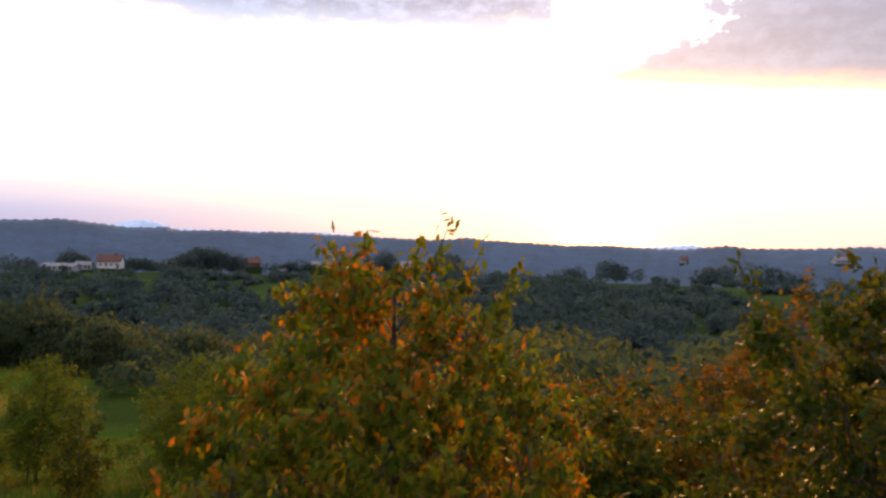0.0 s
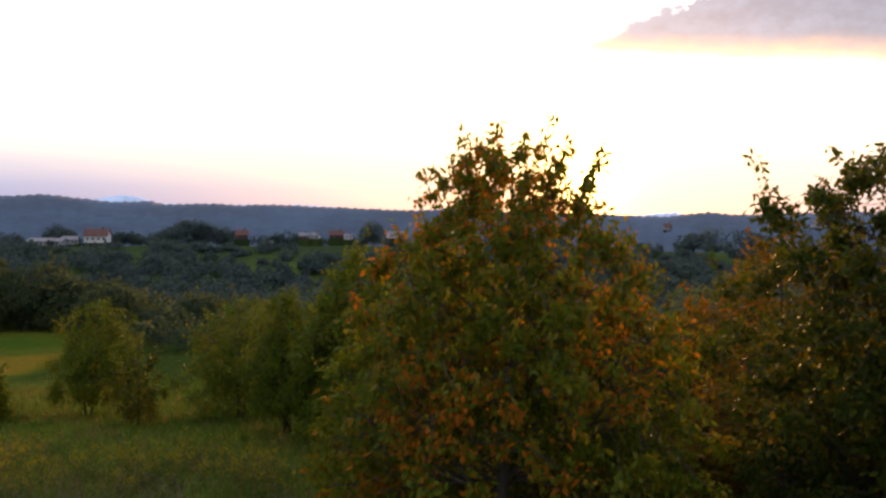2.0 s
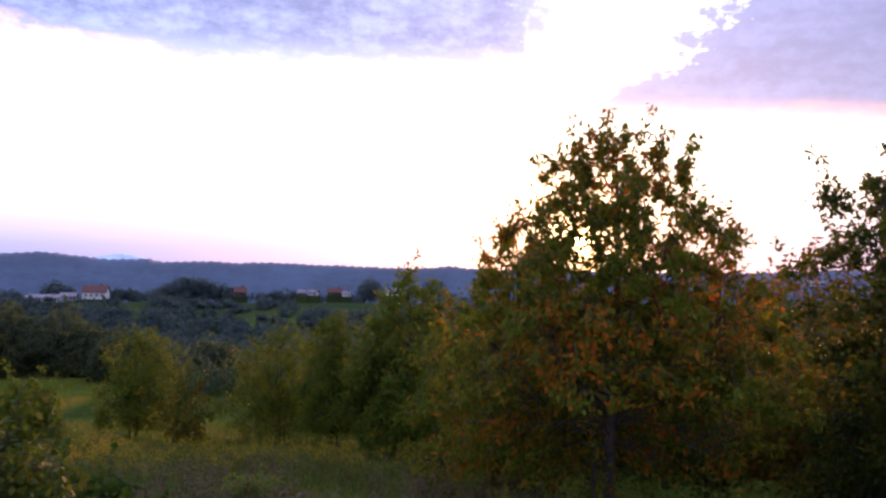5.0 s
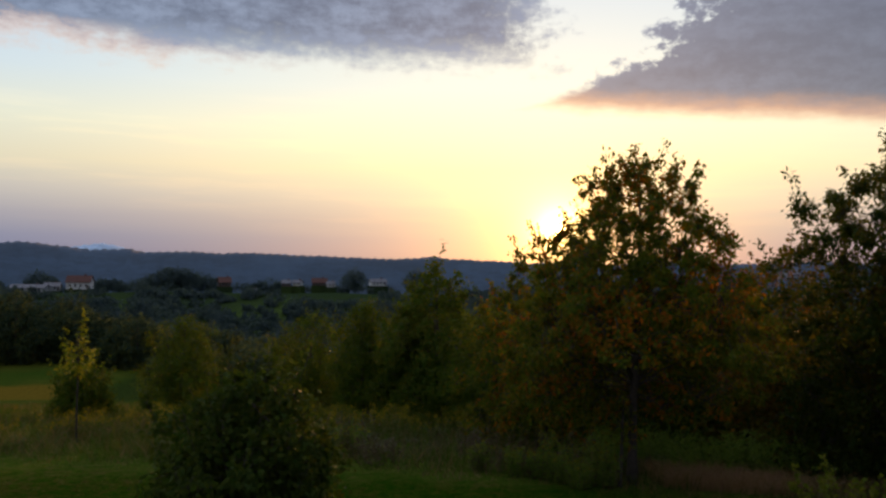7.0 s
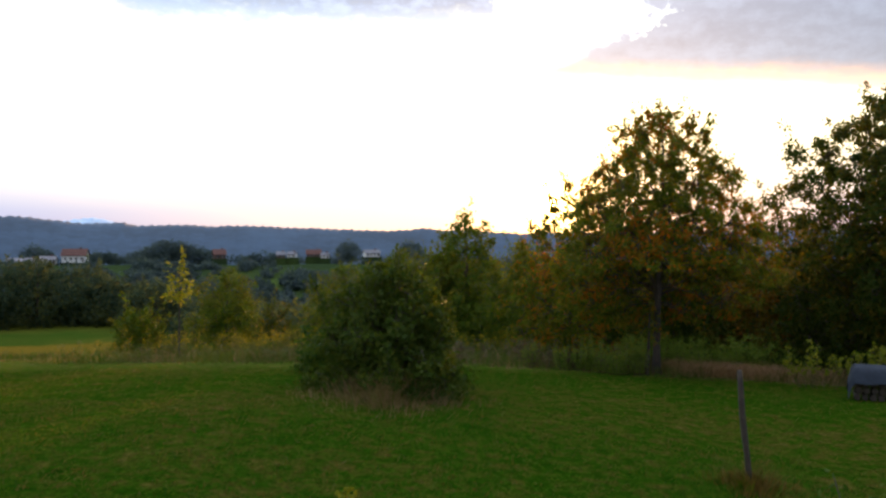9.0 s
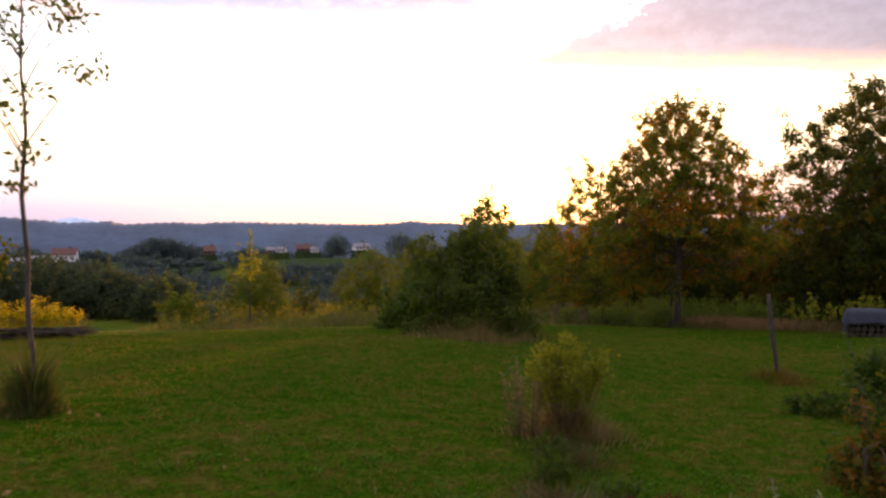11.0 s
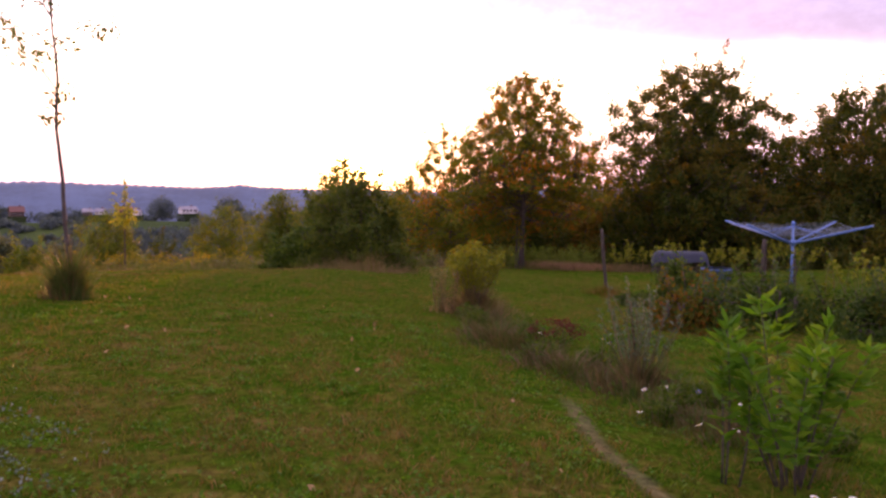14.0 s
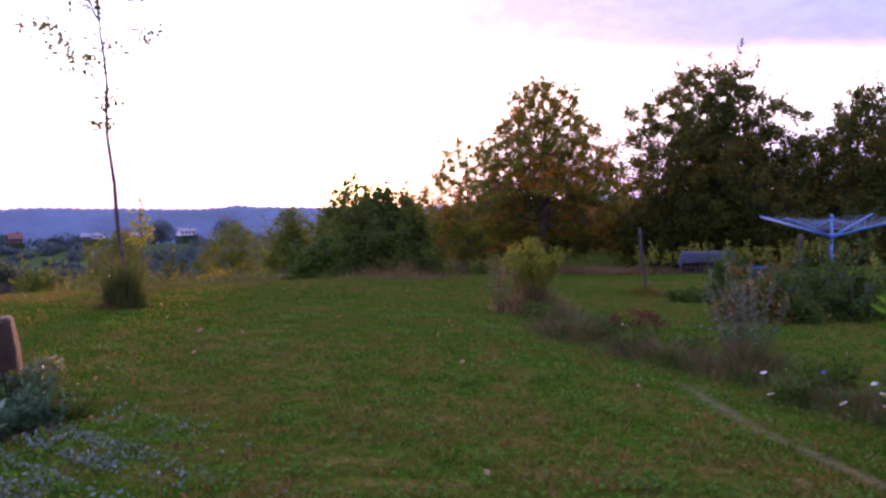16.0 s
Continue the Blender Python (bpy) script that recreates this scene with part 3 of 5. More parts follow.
tree("hazel_bush", 4.6, 17.0, 4.2, 2.6, 0.2, M_RUST, "yellowing hazel bush behind the cherry tree", 14, clumps=170, per=70, leaf=(0.2, 0.13), shape="bush", trunk=0.05, stems=5,
     category="bush", clump_r=0.6)
tree("hazel_bush", 1.6, 16.5, 3.6, 2.3, 0.2, M_OAK, "dark green hazel bush in the undergrowth", 15, clumps=130, per=70, leaf=(0.2, 0.13), shape="bush", trunk=0.05, stems=4,
     category="bush", clump_r=0.55)
tree("hazel_bush", 7.0, 14.5, 2.6, 1.7, 0.1, M_OAK, "low dark green hazel bush under the trees", 16, clumps=90, per=70, leaf=(0.18, 0.11), shape="bush", trunk=0.04, stems=4,
     category="bush", clump_r=0.45)
tree("hazel_bush", 11.5, 6.8, 2.6, 2.2, 0.1, M_OAK, "dark green bush under the broadleaf trees", 17, clumps=110, per=70, leaf=(0.18, 0.11), shape="bush", trunk=0.04, stems=4,
     category="bush", clump_r=0.5)
tree("alder_tree", -5.45, 30.5, 8.5, 3.1, 0.7, M_BIRCH, "slender green alder with a pointed top", 8, clumps=210, per=75, leaf=(0.22, 0.15), shape="cone",
     trunk=0.09, stems=3, clump_r=0.6, inner=0.2)
for k, (bx, by, bh, br, bs) in enumerate([(-9.7, 35.3, 7.0, 2.1, 1.0), (-13.7, 42.5, 7.0, 3.4, 1.0), (-7.0, 33.0, 6.6, 2.0, 1.0), (-2.9, 27.0, 6.4, 2.8, 0.4), (-0.4, 24.5, 5.4, 2.4, 0.5)]):
    tree("young_birch", bx, by, bh, br, bs, M_BIRCH, "young green birch with several thin stems", 20 + k, clumps=260, per=70, leaf=(0.15, 0.10), shape="birch", trunk=0.07,
         stems=4, clump_r=0.55, inner=0.1, sprigs=16, wobble=1.7)["group"] = "birches below the meadow"
tree("young_birch", -22.3, 42.4, 6.6, 2.7, 1.0, M_BIRCH, "rounded birch standing alone in the meadow", 11, clumps=240, per=70, leaf=(0.15, 0.10), shape="birch", trunk=0.07, stems=2, clump_r=0.52, inner=0.1, sprigs=16, wobble=1.6)
tree("young_birch", -18.1, 38.7, 4.1, 1.3, 0.4, M_OAK, "small thin birch with brownish leaves", 26, clumps=50, per=50, leaf=(0.18, 0.12), shape="column", trunk=0.04, clump_r=0.4)
tree("young_birch", -26.5, 38.7, 3.6, 1.9, 0.3, M_BIRCH, "low bushy birch in the meadow", 27, clumps=110, per=70, leaf=(0.18, 0.13), shape="bush", trunk=0.05, stems=3, clump_r=0.5)
tree("ash_sapling", -18.4, 17.3, 3.8, 0.5, 2.5, M_VINE, "thin sapling with yellowing leaves in the long grass", 28, clumps=11, per=24, leaf=(0.2, 0.1), shape="column", trunk=0.03, clump_r=0.32, sprigs=4)
tree("maple_tree", -26.2, 5.5, 6.6, 2.3, 1.4, M_OAK, "dark rounded maple beside the lawn", 29, clumps=150, per=80, leaf=(0.2, 0.14), shape="round", trunk=0.12, clump_r=0.55)
tree("round_bush", -9.8, 2.8, 2.9, 1.72, 0.1, M_THICKET, "round green bush on the edge of the lawn", 12, clumps=330, per=55, leaf=(0.14, 0.08), shape="bush", trunk=0.05, stems=5,
     category="bush", clump_r=0.3, inner=0.2, sprigs=40)
tree("low_bush", -11.3, 8.6, 1.7, 1.4, 0.05, M_BUSH, "low leafy green bush in the meadow", 13, clumps=90, per=60, leaf=(0.17, 0.11), shape="bush", trunk=0.03, stems=5,
     category="bush", clump_r=0.35)

# the hedge of trees along the field, farther off
for k, (bx, by, bh, br) in enumerate([(-62, 104, 9.4, 5.5), (-54, 106, 7.2, 5), (-48, 107, 5.0, 4.4), (-69, 99, 10.2, 5.6), (-77, 96, 11, 6), (-58, 112, 8.2, 5.6), (-51, 114, 6.0, 4.6),
                                      (-66, 110, 9.6, 5.4), (-44, 100, 6.4, 4.8)]):
    tree("field_tree", bx, by, bh, br, 0.6, M_FOREST_HAZED, "dark leafy tree in the hedge along the field", 40 + k, clumps=110, per=60, leaf=(0.5, 0.34), shape="bush", trunk=0.2,
         clump_r=1.1, sprigs=6, inner=0.5)["group"] = "hedge trees along the field"


# trees down the slope behind the cherry tree
for k, (bx, by, bh, br) in enumerate([(9, 30, 4.6, 3.0), (14, 31, 6.4, 3.4), (19, 25, 6.0, 3.4), (7, 38, 6.6, 3.6), (24, 33, 7.5, 4.0), (1, 42, 7, 3.6), (15, 43, 7.5, 4), (31, 26, 7, 4), (3.5, 24, 6.4, 3.0), (8, 25.5, 6.2, 3.2), (14.9, 36, 6.0, 3.2), (15.2, 37.5, 10.8, 4.0), (13.2, 17.0, 8.6, 3.8), (18.5, 16.0, 8.0, 3.6)]):
    tree("slope_tree", bx, by, bh, br, 0.4, M_RUST if k % 3 == 0 or k == 11 else M_OAK, "leafy tree on the slope below the garden", 300 + k, clumps=110, per=70, leaf=(0.3, 0.2), shape="dome", trunk=0.1,
         clump_r=0.8, sprigs=10, inner=0.4)["group"] = "trees down the slope"


# ---- sapling on the lawn ----
def sapling():
    g = np.random.default_rng(61)
    x, y = -16.7, -9.0
    root = tagged(new("maple_sapling"), "thin bare-stemmed maple sapling with sparse leaf tufts", "tree")
    root.location = (x, y, ground_at(x, y) - 0.05)
    h = np.linspace(0, 1, 16)
    wob = 0.035 * np.sin(h * 11) * (1 - h) + 0.02 * np.sin(h * 23)
    pts = np.stack([-0.30 * h + wob, 0.75 * h + 0.5 * wob, 5.9 * h], 1)
    mesh_object("trunk", *tube(pts, 0.03 * (1 - h) ** 0.7 + 0.008, 8), M_BARK, root, smooth=True)
    spots = [(-0.95, 5.35), (-0.6, 5.42), (-0.3, 5.05), (-0.9, 4.5), (-0.6, 4.25), (0.5, 5.3), (0.62, 5.05), (0.72, 4.45), (0.12, 5.75), (0.02, 5.2), (0.12, 4.15), (-0.05, 4.75), (-0.06, 2.95), (0.05, 3.3),
             (-0.25, 5.6), (-0.35, 3.85)]
    all_pos = []
    for i, (dx, dz) in enumerate(spots):
        b0 = max(2.7, dz - abs(dx) * 1.25 - 0.15)
        u = b0 / 5.9
        b = np.array([np.interp(u, h, pts[:, 0]), np.interp(u, h, pts[:, 1]), b0])
        u = dz / 5.9
        c = np.array([np.interp(u, h, pts[:, 0]) + dx, np.interp(u, h, pts[:, 1]) + g.uniform(-0.5, 0.5) * abs(dx), dz])
        s = np.linspace(0, 1, 5)[:, None]
        mesh_object("branch", *tube(b + (c - b) * s + np.array([[0, 0, 0.06]]) * np.sin(s * 3.14), np.linspace(0.012, 0.004, 5), 5), M_BARK, root, smooth=True)
        k = 62 if abs(dx) > 0.2 else 34
        all_pos.append(c + g.normal(size=(k, 3)) * np.array([0.15, 0.15, 0.085]))
    for z in np.linspace(2.9, 5.6, 12):
        u = z / 5.9
        all_pos.append(np.array([[np.interp(u, h, pts[:, 0]), np.interp(u, h, pts[:, 1]), z]]) + g.normal(size=(2, 3)) * 0.04)
    v, f = leaves(np.concatenate(all_pos), 0.13, 0.055, g, 0.3)
    mesh_object("crown", v, f, M_OAK, root)


sapling()


def tuft(name, x, y, r, tall, n, mat, label, seed, lean=0.5, wide=0.016, category="grass clump"):
    """A clump of long grass growing round one place."""
    g = np.random.default_rng(seed)
    a, d = g.uniform(0, 6.283, n), r * np.minimum(np.abs(g.normal(size=n)) * 0.55, 1.3)
    fall = np.maximum(1.1 - 0.75 * d / r, 0.2) * (0.75 + 0.35 * np.sin(a * 3 + seed))
    return blades(name, x + d * np.cos(a), y + d * np.sin(a), tall, wide, mat, label, g, lean, category, fall, a)


tuft("grass_clump", -16.7, -9.0, 0.34, 0.85, 1700, M_BEDGRASS, "clump of long dry grass round the sapling's foot", 62)
tuft("grass_clump", -9.9, 1.6, 1.9, 0.6, 2600, M_DRY, "skirt of dry grass round the round bush", 63, 0.7)
tuft("grass_clump", -4.3, -3.35, 0.9, 0.3, 1200, M_GRASS, "long green grass round the stake", 64, 0.6)

# ---- far woods ----
def wood(name, spots, mat, label, seed, per, size):
    """Far trees, too many to count, as crowns of small leafy pieces over thin trunks."""
    g = np.random.default_rng(seed)
    s = np.array(spots)
    n = len(s)
    idx = np.repeat(np.arange(n), per)
    m = len(idx)
    d = g.normal(size=(m, 3))
    d /= np.linalg.norm(d, axis=1)[:, None]
    lump = 1 + 0.22 * np.sin(d[:, 0] * 4 + idx) * np.cos(d[:, 1] * 5 + idx * 2.3)
    rad = s[idx, 3] * lump * g.uniform(0.72, 1.0, m)
    z = height(s[:, 0], s[:, 1])
    top = s[:, 2]
    pos = np.stack([s[idx, 0] + d[:, 0] * rad, s[idx, 1] + d[:, 1] * rad, z[idx] + top[idx] * (0.56 + 0.42 * d[:, 2] * lump * g.uniform(0.75, 1, m))], 1)
    v, f = leaves(pos, size, size * 0.8, g, 0.2, face=d + np.array([0, 0, 0.3]), jitter=0.12)
    return tagged(mesh_object(name, v, f, mat), label, "wood", kind="stuff")


def scatter(n, r0, r1, a0, a1, g, tall, half):
    a, r = np.radians(g.uniform(a0, a1, n)), np.sqrt(g.uniform(r0 ** 2, r1 ** 2, n))
    k = g.uniform(0.75, 1.25, n)
    return np.stack([-6 + np.sin(a) * r, -8 + np.cos(a) * r, tall * k, half * k * g.uniform(0.85, 1.2, n)], 1)


g = np.random.default_rng(70)
valley = scatter(1900, 165, 455, -50, 62, g, 9.0, 5.0)
valley[:, 2:] *= (1 + 0.4 * lattice(valley[:, 0], valley[:, 1], 38, 4))[:, None]
valley[:, 2] *= np.interp(np.hypot(valley[:, 0], valley[:, 1] + 8), [370, 430], [1, 0.38])
open_field = (np.abs(np.degrees(np.arctan2(valley[:, 0] + 6, valley[:, 1] + 8)) + 5.5) < 3.5) & (np.hypot(valley[:, 0], valley[:, 1]) > 410)
glade = (np.abs(np.degrees(np.arctan2(valley[:, 0] + 6, valley[:, 1] + 8)) + 14) < 4) & (np.hypot(valley[:, 0], valley[:, 1]) < 230)
wood("valley_wood", valley[~(open_field | glade)], M_WOOD_HAZED, "dense dark green wood filling the valley", 71, 100, 1.9)
q = np.random.default_rng(75)
slope = np.stack([q.uniform(-6, 120, 330), q.uniform(46, 175, 330), q.uniform(6, 10, 330), q.uniform(3.4, 5.2, 330)], 1)
slope = slope[np.abs(slope[:, 0]) < 30 + slope[:, 1]]
wood("slope_wood", slope, M_FOREST_HAZED, "leafy wood on the slope running down to the valley", 76, 230, 0.95)
q_left = np.stack([q.uniform(-70, -10, 60), q.uniform(128, 180, 60), q.uniform(6, 9, 60), q.uniform(3.6, 5, 60)], 1)
wood("slope_wood", q_left, M_FOREST_HAZED, "dark wood beyond the field on the slope", 77, 300, 0.9)
q_mid = np.stack([q.uniform(-38, -6, 90), q.uniform(84, 132, 90), q.uniform(2.5, 5.0, 90), q.uniform(2.0, 3.6, 90)], 1)
wood("slope_wood", q_mid, M_FOREST_HAZED, "low thicket in the dip below the meadow", 78, 170, 0.7)
ridge_trees = scatter(210, 505, 545, -50, 62, g, 6.0, 3.4)
ridge_trees[:, 2:] *= np.clip(1 + 0.5 * lattice(ridge_trees[:, 0], ridge_trees[:, 1], 21, 4), 0.45, 1.6)[:, None]
wood("ridge_wood", ridge_trees, M_WOOD_HAZED, "rows of dark trees along the village ridge", 72, 110, 1.3)


def grove(deg, spread, top, n, dist=530):
    """Trees of a grove round one direction, tallest in the middle."""
    q = np.random.default_rng(int(1000 + deg * 10))
    a = np.radians(deg + spread * q.uniform(-1, 1, n))
    r = dist + q.uniform(-7, 7, n)
    x, y = -6 + np.sin(a) * r, -8 + np.cos(a) * r
    tall = (top - height(x, y)) * (1 - 0.42 * np.abs(np.degrees(a) - deg) ** 1.5 / spread ** 1.5) * q.uniform(0.86, 1.0, n)
    return np.stack([x, y, tall, 3.4 + 0.14 * tall], 1)


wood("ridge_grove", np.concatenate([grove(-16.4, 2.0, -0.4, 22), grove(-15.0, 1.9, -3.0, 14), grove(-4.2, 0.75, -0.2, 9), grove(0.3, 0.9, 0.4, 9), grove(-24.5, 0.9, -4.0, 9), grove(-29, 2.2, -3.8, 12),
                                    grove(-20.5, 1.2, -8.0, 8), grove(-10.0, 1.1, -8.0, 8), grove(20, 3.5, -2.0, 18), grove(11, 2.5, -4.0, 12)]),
     M_WOOD_HAZED, "dark groves standing on the village ridge", 73, 190, 1.3)


# ---- village houses on the ridge ----
M_WALL = surface("white_plaster", [(0.32, 0.34, 0.37), (0.40, 0.42, 0.45)], 0.4, 0.9)
M_WHITE = surface("whitewash", [(0.62, 0.63, 0.66), (0.74, 0.75, 0.78)], 0.4, 0.9)
M_TILE = surface("red_roof", [(0.10, 0.045, 0.04), (0.14, 0.06, 0.05)], 0.5, 0.85)
M_SLATE = surface("grey_roof", [(0.16, 0.16, 0.19), (0.24, 0.24, 0.28)], 0.5, 0.8)
M_BARN = surface("dark_timber", [(0.07, 0.05, 0.045), (0.10, 0.07, 0.06)], 0.5, 0.9)


def window_glass():
    m, n = material("window_glass")
    p = n.put("ShaderNodeBsdfPrincipled", {"Base Color": (0.03, 0.035, 0.045, 1), "Roughness": 0.08})
    finish(n, p.outputs[0])
    return m


M_PANE = window_glass()


def box(x0, x1, y0, y1, z0, z1):
    v = [(x, y, z) for x in (x0, x1) for y in (y0, y1) for z in (z0, z1)]
    f = [(0, 1, 3, 2), (4, 6, 7, 5), (0, 4, 5, 1), (2, 3, 7, 6), (0, 2, 6, 4), (1, 5, 7, 3)]
    return np.array(v, float), f


def house(x, y, w, d, eave, pitch, turn, wall, roof, label, name="house", windows=4):
    root = tagged(new(name), label, "house", "houses of the village")
    root.location, root.rotation_euler = (x, y, ground_at(x, y) - 0.4), (0, 0, radians(turn))
    ridge_z = eave + pitch
    v = [(-w / 2, -d / 2, 0), (w / 2, -d / 2, 0), (w / 2, d / 2, 0), (-w / 2, d / 2, 0), (-w / 2, -d / 2, eave), (w / 2, -d / 2, eave), (w / 2, d / 2, eave), (-w / 2, d / 2, eave),
         (-w / 2, 0, ridge_z), (w / 2, 0, ridge_z)]
    f = [(0, 1, 5, 4), (2, 3, 7, 6), (1, 2, 6, 9, 5), (3, 0, 4, 8, 7), (3, 2, 1, 0)]
    mesh_object("wall", np.array(v), f, wall, root)
    s = Soup()
    o, t = 0.6, 0.25
    for sg in (-1, 1):
        lo = eave - o * pitch / (d / 2)
        a = [(-w / 2 - o, sg * (d / 2 + o), lo), (w / 2 + o, sg * (d / 2 + o), lo), (w / 2 + o, 0, ridge_z + 0.02), (-w / 2 - o, 0, ridge_z + 0.02)]
        b = [(p, q, r + t) for p, q, r in a]
        s.add(a + b, [(0, 1, 2, 3), (7, 6, 5, 4), (0, 4, 5, 1), (1, 5, 6, 2), (3, 2, 6, 7), (0, 3, 7, 4)])
    top = s.make("roof", roof, root, smooth=False)
    mesh_object("chimney", *box(w * 0.2, w * 0.2 + 0.7, -0.35, 0.35, ridge_z - 0.5, ridge_z + 1.1), M_TILE, top)
    for i in range(windows):
        cx = -w / 2 + w * (i + 0.7) / (windows + 0.4)
        fr = mesh_object("window", *box(cx - 0.6, cx + 0.6, -d / 2 - 0.06, -d / 2 + 0.02, eave * 0.38, eave * 0.38 + 1.3), M_WALL, root)
        mesh_object("pane", *box(cx - 0.5, cx + 0.5, -d / 2 - 0.09, -d / 2 - 0.065, eave * 0.38 + 0.1, eave * 0.38 + 1.2), M_PANE, fr)
    mesh_object("door", *box(w * 0.36, w * 0.36 + 1.0, -d / 2 - 0.05, -d / 2 + 0.02, 0.4, 2.5), M_BARN, root)
    return root


def on_ridge(deg, z, w, d, eave, pitch, turn, wall, roof, label, windows=3, dist=515):
    """A village house in the given direction, on a terrace whose level is z."""
    a = radians(deg)
    ob = house(-6 + math.sin(a) * dist, -8 + math.cos(a) * dist, w, d, eave, pitch, turn, wall, roof, label, windows=windows)
    base = ob.location.z
    if z > base + 0.5:
        mesh_object("plinth", *box(-w / 2 - 0.8, w / 2 + 0.8, -d / 2 - 0.8, d / 2 + 0.8, base - z - 0.5, 0.05), M_GROUND, ob)
    ob.location.z = z
    return ob


on_ridge(-22.2, -15.5, 13, 9, 4.4, 3.4, 8, M_WHITE, M_TILE, "white farmhouse with a red tiled roof", 4)
on_ridge(-25.1, -17.0, 20, 9, 2.6, 1.6, -4, M_WALL, M_SLATE, "long low white building with a grey roof", 6)
on_ridge(-23.8, -16.4, 8, 7, 2.8, 1.8, 14, M_WALL, M_SLATE, "small white house with a grey roof", 2)
on_ridge(-13.1, -14.0, 7, 7, 3.0, 2.8, 22, M_BARN, M_TILE, "small house with a red tiled roof among trees", 2)
on_ridge(-11.2, -17.6, 5, 4, 1.9, 0.9, -12, M_WHITE, M_SLATE, "low white shed in the field", 1, 505)
on_ridge(-8.9, -13.8, 5, 5, 2.4, 1.6, 5, M_BARN, M_SLATE, "small dark cottage with a grey roof", 2)
on_ridge(-8.1, -13.2, 5, 4.5, 2.0, 1.4, -18, M_WHITE, M_SLATE, "small white cottage with a grey roof", 2)
on_ridge(-6.6, -13.2, 9, 6, 2.2, 2.4, 6, M_BARN, M_TILE, "long dark barn with a red tiled roof", 3, 520)
on_ridge(-5.8, -13.8, 4.5, 4, 2.0, 1.3, -10, M_WHITE, M_SLATE, "small white house beside the barn", 1)
on_ridge(-2.5, -12.9, 10, 5, 2.6, 1.7, 24, M_WHITE, M_SLATE, "long white house with a pale grey roof", 4)
on_ridge(16.2, -9.4, 5.5, 5, 3.2, 1.8, -12, M_WALL, M_TILE, "small white house with a red roof among trees", 2, 682)
on_ridge(25.6, -6.2, 11, 7, 2.8, 2.4, 10, M_WALL, M_SLATE, "white farmhouse with a grey roof among trees", 3, 682)

# ---- garden things ----
M_GALV = surface("painted_aluminium", [(0.04, 0.13, 0.33), (0.06, 0.18, 0.42)], 8.0, 0.5, 60.0, 0.05, 0.1)
M_LINE = surface("line_cord", [(0.18, 0.26, 0.40), (0.24, 0.33, 0.48)], 30.0, 0.6)
M_POST = surface("weathered_wood", [(0.026, 0.021, 0.017), (0.06, 0.048, 0.038)], 5.0, 0.9, 50.0, 0.7)
M_TARP = surface("blue_grey_tarpaulin", [(0.012, 0.02, 0.036), (0.022, 0.034, 0.055)], 2.0, 0.95, 14.0, 0.5)
M_BLUE = surface("blue_plastic", [(0.03, 0.10, 0.32), (0.05, 0.14, 0.40)], 3.0, 0.4)
M_STUMP = surface("mossy_stump", [(0.006, 0.005, 0.004), (0.036, 0.020, 0.004), (0.008, 0.010, 0.004)], 4.0, 0.95, 30.0, 0.9)
M_SILVER = foliage("silver_leaves", [(0.06, 0.085, 0.045), (0.10, 0.125, 0.08), (0.15, 0.17, 0.13)])
M_SILVERLEAF = foliage("silvery_shrub_leaves", [(0.035, 0.07, 0.04), (0.055, 0.095, 0.06), (0.12, 0.165, 0.13)])
M_SAGE = foliage("woolly_leaves", [(0.07, 0.115, 0.085), (0.11, 0.155, 0.13), (0.045, 0.09, 0.05), (0.17, 0.205, 0.19)], through_light=0.2)
M_TEAL = foliage("mullein_leaves", [(0.12, 0.22, 0.15), (0.17, 0.27, 0.20)], through_light=0.2)
M_BLUEGREEN = foliage("blue_green_leaves", [(0.018, 0.060, 0.028), (0.032, 0.085, 0.042), (0.055, 0.11, 0.06)], through_light=0.3)
M_SEDUM = foliage("sedum_heads", [(0.06, 0.015, 0.015), (0.09, 0.025, 0.02), (0.05, 0.02, 0.015)])
M_PETAL = foliage("white_petals", [(0.72, 0.72, 0.74), (0.80, 0.80, 0.80)], through_light=0.3)
M_VIOLET = foliage("violet_petals", [(0.10, 0.09, 0.34), (0.16, 0.12, 0.42)], through_light=0.3)
M_STEM = foliage("dry_stems", [(0.09, 0.065, 0.04), (0.13, 0.095, 0.06), (0.07, 0.075, 0.03)], through_light=0.1)
M_LEAFLITTER = foliage("fallen_leaf", [(0.22, 0.13, 0.06), (0.28, 0.18, 0.09)], through_light=0.1)


